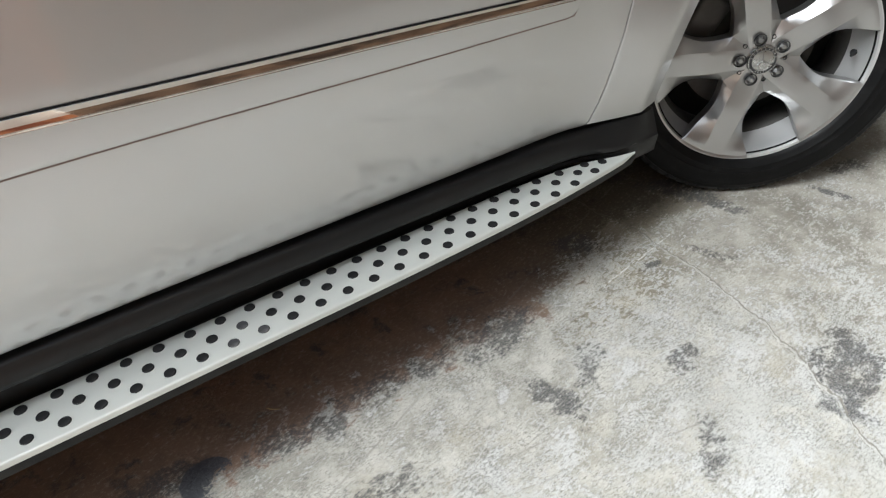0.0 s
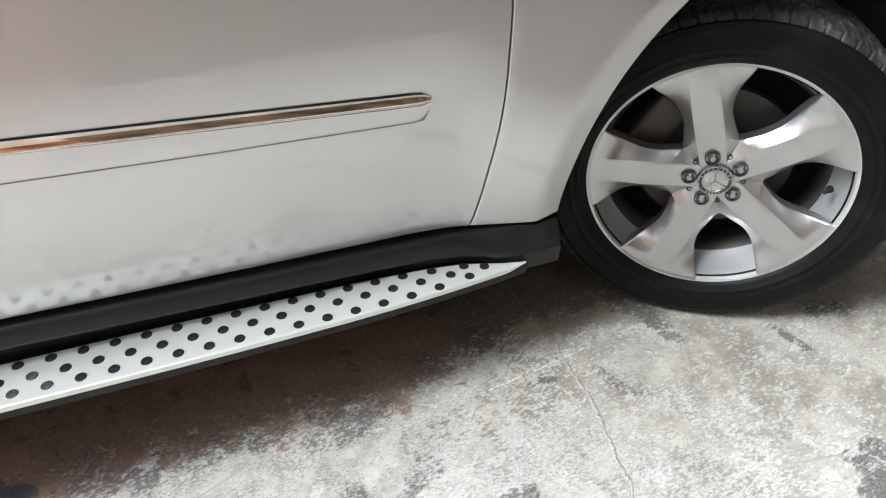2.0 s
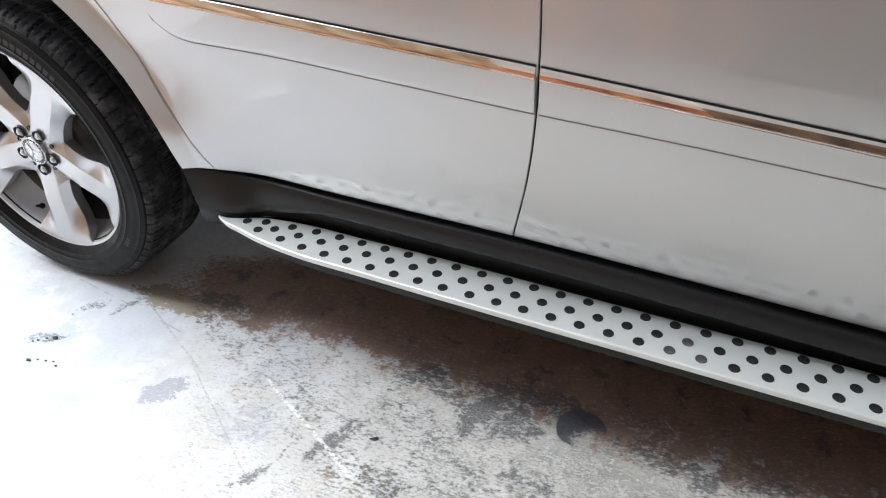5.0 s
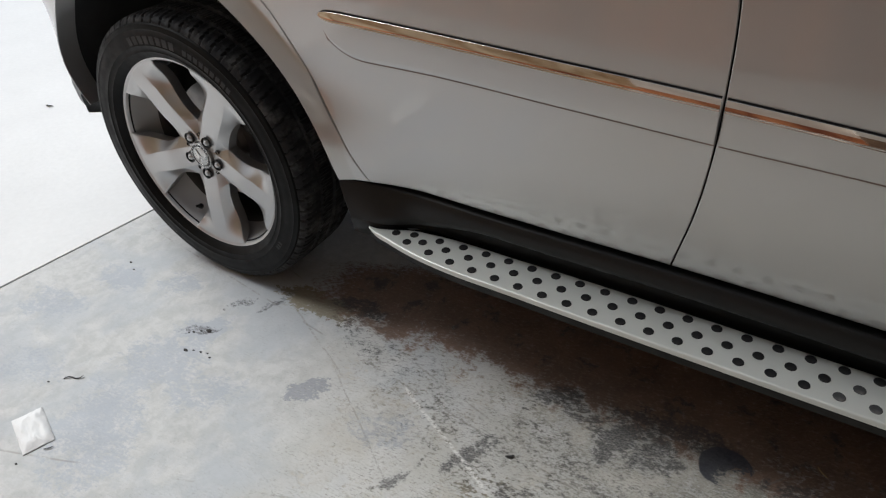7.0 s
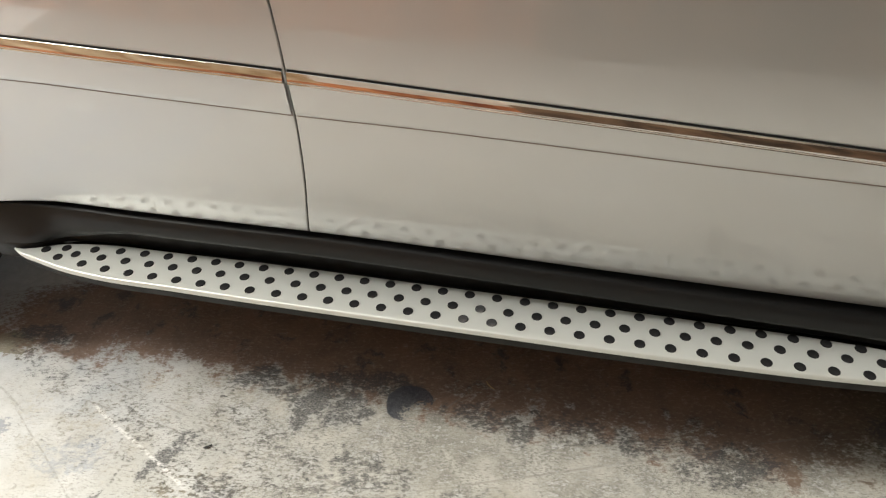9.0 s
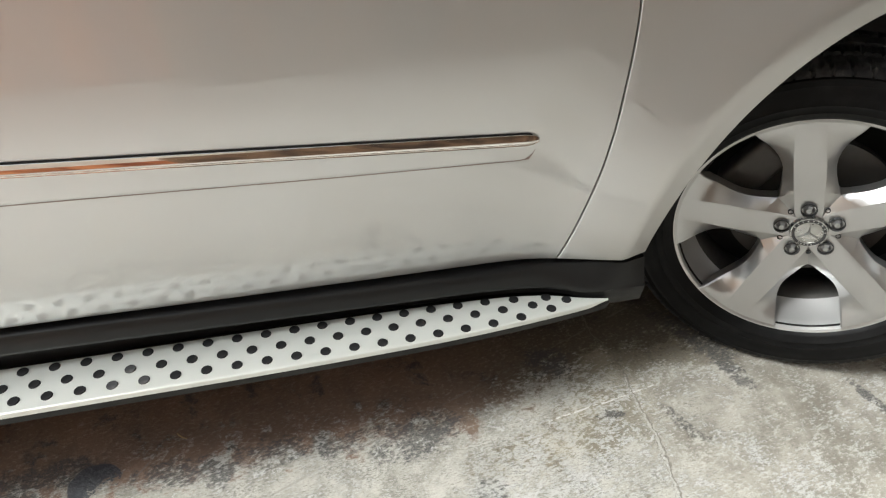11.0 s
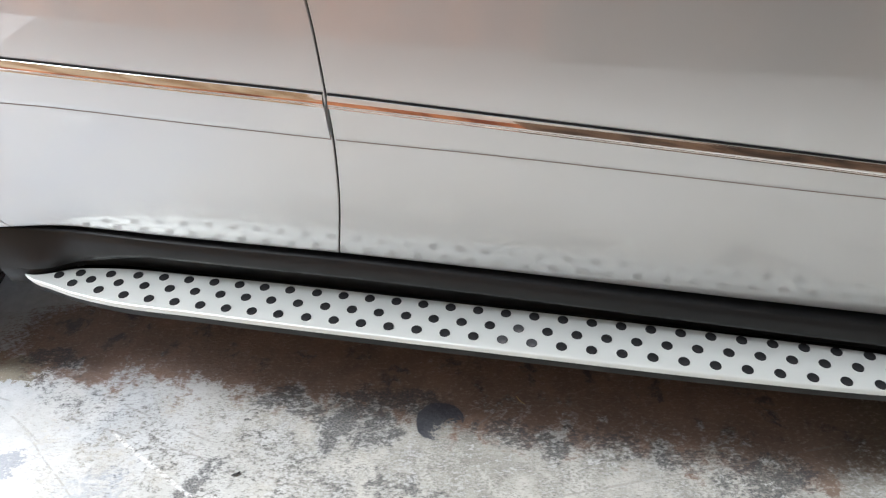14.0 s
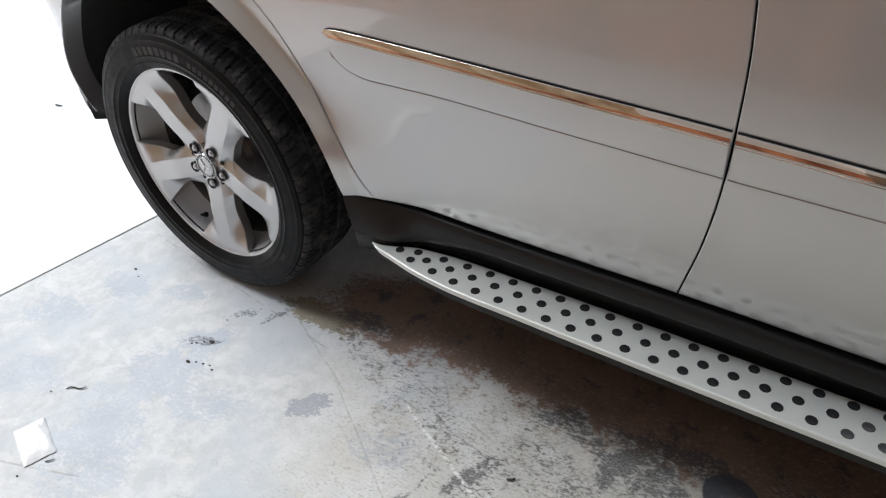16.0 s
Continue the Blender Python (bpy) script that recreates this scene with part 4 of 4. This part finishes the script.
def wheel(name, centre, turn, phase, valve_at, label):
    hub = new(name)
    hub.parent = car
    hub.matrix_basis = Matrix.Translation(centre) @ Matrix.Rotation(turn, 4, "Z")
    tagged(hub, label)
    tyre = part("tyre", tyre_mesh(False), RUBBER, hub, "black tyre with worn shoulder blocks")
    part("tread", tyre_mesh(True), RUBBER_TREAD, tyre, "dusty grey-black tread blocks", sharp=28)
    rim = part("rim", lathe([(0.2825, -0.006), (0.2822, 0.0), (0.2812, 0.0010), (0.2795, 0.0006), (0.2768, -0.0004), (0.2746, -0.0014), (0.2726, -0.0060), (0.2680, -0.030), (0.2620, -0.058), (0.2500, -0.082), (0.2480, -0.086)], 144), ALLOY_RIM, hub, "silver alloy rim")
    part("barrel", lathe([(0.2485, -0.085), (0.240, -0.098), (0.237, -0.13), (0.245, -0.17), (0.262, -0.20), (0.266, -0.205)], 96), IRON_DARK, rim, "dark inner part of the barrel")
    me = None
    for k in range(5):
        ob = part("spoke", spoke_mesh(), ALLOY, hub, sharp=16) if me is None else new("spoke", me)
        me = ob.data
        ob.parent = hub
        ob.matrix_basis = Matrix.Rotation(radians(90 - phase - 72 * k), 4, "Y")
    # hub cap with a dark ring and three plain arms
    cap = part("hub_cap", lathe([(0.0, -0.0195), (0.020, -0.0195), (0.0255, -0.0205), (0.0262, -0.0195), (0.0275, -0.0195), (0.0282, -0.0210), (0.0345, -0.0215), (0.0352, -0.0200), (0.0372, -0.0202), (0.0385, -0.0225), (0.0395, -0.03), (0.0395, -0.05)], 64), CAP, hub, "silver hub cap")
    part("ring", lathe([(0.0284, -0.0204), (0.0342, -0.0209)], 64), CAP_DARK, cap, "dark ring")
    mark = None
    for b in [165 - 150 * k / 8 for k in range(9)] + [245 + 50 * k / 4 for k in range(5)]:
        if mark is None:
            bm = bmesh.new()
            box(bm, -0.0011, 0.0011, 0.0200, 0.0206, 0.0294, 0.0332)
            mark = mesh_of("ring_mark", bm, CAP, False)
        ob = new("ring_mark", mark)
        ob.parent = cap
        ob.matrix_basis = Matrix.Rotation(radians(90 - b), 4, "Y")
    for k in range(3):
        bm = bmesh.new()
        pts = [(-0.0032, 0.0), (0.0032, 0.0), (0.0006, 0.0235), (-0.0006, 0.0235)]
        top = [bm.verts.new((x * 0.45, 0.0175, z)) for x, z in pts]
        low = [bm.verts.new((x, 0.0199, z)) for x, z in pts]
        bm.faces.new(top)
        for i in range(4):
            bm.faces.new((top[i], top[(i + 1) % 4], low[(i + 1) % 4], low[i]))
        arm = part("arm", bm, BOLT, cap, smooth=False)
        arm.matrix_basis = Matrix.Rotation(radians(90 - phase + 120 * k + 8), 4, "Y")
    # bolts in dark sockets
    seat_me = bolt_me = hole_me = None
    for k in range(5):
        a = radians(phase + 72 * k)
        at = (0.056 * math.cos(a), 0.0, 0.056 * math.sin(a))
        if seat_me is None:
            seat_me = mesh_of("bolt_seat", lathe([(0.0165, -0.0235), (0.0158, -0.0220), (0.0148, -0.0228), (0.0140, -0.036), (0.0, -0.036)], 28), CAP_DARK)
            bm = lathe([(0.0, -0.0205), (0.0062, -0.0205), (0.0070, -0.0212), (0.0092, -0.0235), (0.0118, -0.0262), (0.0122, -0.034)], 6)
            bolt_me = mesh_of("bolt", bm, BOLT, False)
            hole_me = mesh_of("pin_hole", lathe([(0.0060, -0.036), (0.0054, -0.0312), (0.0042, -0.0318), (0.0036, -0.042), (0.0, -0.042)], 16), CAP_DARK)
        for kind, data in (("bolt_seat", seat_me), ("bolt", bolt_me)):
            ob = new(kind, data)
            ob.parent, ob.location = hub, at
        b = a + radians(36)
        ob = new("pin_hole", hole_me)
        ob.parent, ob.location = hub, (0.060 * math.cos(b), 0.0, 0.060 * math.sin(b))
    # valve
    bm = lathe([(0.0, 0.012), (0.0036, 0.0118), (0.0042, 0.010), (0.0042, 0.001), (0.0052, -0.001), (0.006, -0.006), (0.0085, -0.010), (0.0085, -0.014)], 16)
    v = part("valve", bm, STUD, hub, "black rubber valve")
    a = radians(valve_at)
    v.matrix_basis = Matrix.Translation((0.234 * math.cos(a), 0.032, 0.234 * math.sin(a))) @ Matrix.Rotation(math.pi / 2 - a, 4, "Y") @ Matrix.Rotation(radians(38), 4, "X")
    # brake behind the spokes; the front one's iron is coloured darker, for shade
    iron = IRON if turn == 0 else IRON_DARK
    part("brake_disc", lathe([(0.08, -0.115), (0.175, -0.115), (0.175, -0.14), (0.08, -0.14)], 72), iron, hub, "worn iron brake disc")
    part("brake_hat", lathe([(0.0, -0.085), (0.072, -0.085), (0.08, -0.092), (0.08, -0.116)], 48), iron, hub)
    bm = bevelled_box(-0.075, 0.075, 0.085, 0.15, 0.12, 0.2, 0.014, 3)
    cal = part("brake_caliper", bm, IRON_DARK, hub, "dark brake caliper")
    cal.matrix_basis = Matrix.Rotation(radians(35 if turn == 0 else -60), 4, "Y")
    part("wheel_back", lathe([(0.0, -0.19), (0.255, -0.19)], 48), LINER, hub)
    # worn raised lettering on the sidewall, as plain bars
    if turn == 0:
        for first, last, count, tall in ((110.0, 78.0, 8, 0.021), (74.0, 46.0, 9, 0.015), (-38.0, -32.0, 3, 0.012)):
            for k in range(count):
                b = radians(first + (last - first) * (k + 0.5) / count)
                half = abs(radians(last - first)) / count * 0.34
                ring = []
                for rr in (0.331 - tall / 2, 0.331 + tall / 2):
                    ring.append([(rr * math.cos(b + half * e), -0.0212 + 0.0008 * abs(rr - 0.331) / 0.01, rr * math.sin(b + half * e)) for e in (-1, 0, 1)])
                low = [[(px, py + 0.004, pz) for px, py, pz in row] for row in ring]
                part("lettering_bar", sheet([low[0], ring[0], ring[1], low[1]]), RUBBER_PALE, tyre, "worn raised bar", smooth=False)
    for ob in hub.children:
        if ob.name.split(".")[0] in ("hub_cap", "bolt_seat", "bolt", "pin_hole"):
            ob.location.y -= 0.0075
    return hub


WHEEL_Z = 0.3905
front_wheel = wheel("front_wheel", (1.485, -0.0463, WHEEL_Z), -0.58, 106.5, -2, "silver five-spoke front wheel steered outwards")
rear_wheel = wheel("rear_wheel", (-1.556, -0.064, WHEEL_Z), 0.0, 126.3, -118, "silver five-spoke rear wheel")

# ---- small things on the floor ----
rows = []
rnd = random.Random(4)
for j in range(17):
    row = []
    for i in range(23):
        u, v = i / 22, j / 16
        edge = min(u, 1 - u, v, 1 - v)
        z = 0.002 + 0.008 * min(edge * 5, 1) ** 0.8 * (0.8 + 0.2 * u)
        z += 0.004 * noise.noise((u * 5, v * 4, 2.0)) * min(edge * 9, 1) + 0.0040 * abs(noise.noise((u * 9, v * 8, 5.0)))
        row.append((0.098 * (u - 0.5) + 0.002 * noise.noise((v * 6, 1.0, 0.0)), 0.128 * (v - 0.5) + 0.002 * noise.noise((u * 6, 3.0, 0.0)), z))
    rows.append(row)
rows = [[(x, y, 0.001) for x, y, z in rows[0]]] + rows + [[(x, y, 0.001) for x, y, z in rows[-1]]]
rows = [[(r[0][0], r[0][1], 0.001)] + r + [(r[-1][0], r[-1][1], 0.001)] for r in rows]
sachet = tagged(part("paper_sachet", sheet(rows), PAPER, None), "crumpled white paper sachet lying on concrete", "sachet")
sachet.matrix_basis = pose(-1.520, -0.742, 0.0, 0, 0, 70) @ Matrix.Diagonal((0.72, 1.0, 1.0, 1.0))

bm = bmesh.new()
path = [(-0.04, -0.012, 0.003), (-0.025, -0.002, 0.006), (-0.008, 0.0, 0.004), (0.012, -0.004, 0.003), (0.03, 0.002, 0.005), (0.036, 0.012, 0.008)]
sheet([[(x + 0.0035 * math.sin(2 * math.pi * k / 6) * 0.3, y + 0.0028 * math.cos(2 * math.pi * k / 6), z + 0.0028 * math.sin(2 * math.pi * k / 6)) for k in range(6)] for x, y, z in path], True, bm)
twig = tagged(part("twig", bm, TWIG, None), "dark dry twig lying on concrete", "twig")
twig.matrix_basis = pose(-1.586, -0.586, 0.0, 0, 0, 20) @ Matrix.Scale(0.62, 4)


def straw(x, y, length, width, turn, bend, material, name, label, category):
    """A short bent stalk or splinter."""
    rows = []
    for i in range(9):
        u = i / 8 - 0.5
        w = width * (1 - 0.5 * abs(2 * u) ** 3)
        rows.append([(u * length + w * 0.2 * math.sin(2 * math.pi * k / 6), bend * (u * u) + w * math.cos(2 * math.pi * k / 6), w + 0.0012 + 0.5 * w * math.sin(2 * math.pi * k / 6)) for k in range(6)])
    ob = tagged(part(name, sheet(rows, True), material, None), label, category)
    ob.matrix_basis = pose(x, y, 0.0, 0, 0, turn)


straw(0.079, 0.036, 0.030, 0.0016, -42, 0.012, STRAW, "straw", "short yellow straw lying on oily concrete", "straw")
straw(-0.501, -0.249, 0.020, 0.0028, 35, 0.01, TWIG, "splinter", "small dark splinter lying on concrete", "splinter")
straw(-3.262, 0.42, 0.045, 0.005, 10, 0.02, TWIG, "splinter", "small dark splinter on the sunlit apron", "splinter")
straw(-1.437, -0.755, 0.022, 0.0018, 50, 0.01, TWIG, "splinter", "small dark splinter beside a paper sachet", "splinter")


def clump(x, y, size, seed):
    """A crumb of dried dirt."""
    bm = bmesh.new()
    bmesh.ops.create_icosphere(bm, subdivisions=2, radius=1.0)
    for v in bm.verts:
        v.co *= 1 + 0.5 * noise.noise(v.co * 1.3 + Vector((seed, 0, 0)))
        v.co = Vector((v.co.x * size * 1.4, v.co.y * size * 0.8, max(v.co.z, -0.4) * size * 0.45 + size * 0.18)) * 0.7
    ob = tagged(part("dirt_clump", bm, TWIG, None), "dark crumb of dried dirt on concrete", "dirt", "crumbs of dirt")
    ob.location = (x, y, 0.0)


for k, (x, y, size) in enumerate(((-1.372, -0.262, 0.009), (-1.392, -0.272, 0.005), (-1.408, -0.285, 0.005), (-1.418, -0.293, 0.004), (-1.372, -0.345, 0.008), (-1.352, -0.335, 0.004), (-1.33, -0.33, 0.005), (-1.31, -0.325, 0.004), (-1.293, -0.333, 0.005), (-1.84, -0.16, 0.006), (-1.80, -0.18, 0.004), (-1.60, -0.60, 0.004), (-1.43, -0.79, 0.004))):
    clump(x - 0.035, y - 0.028, size, k * 3.7)
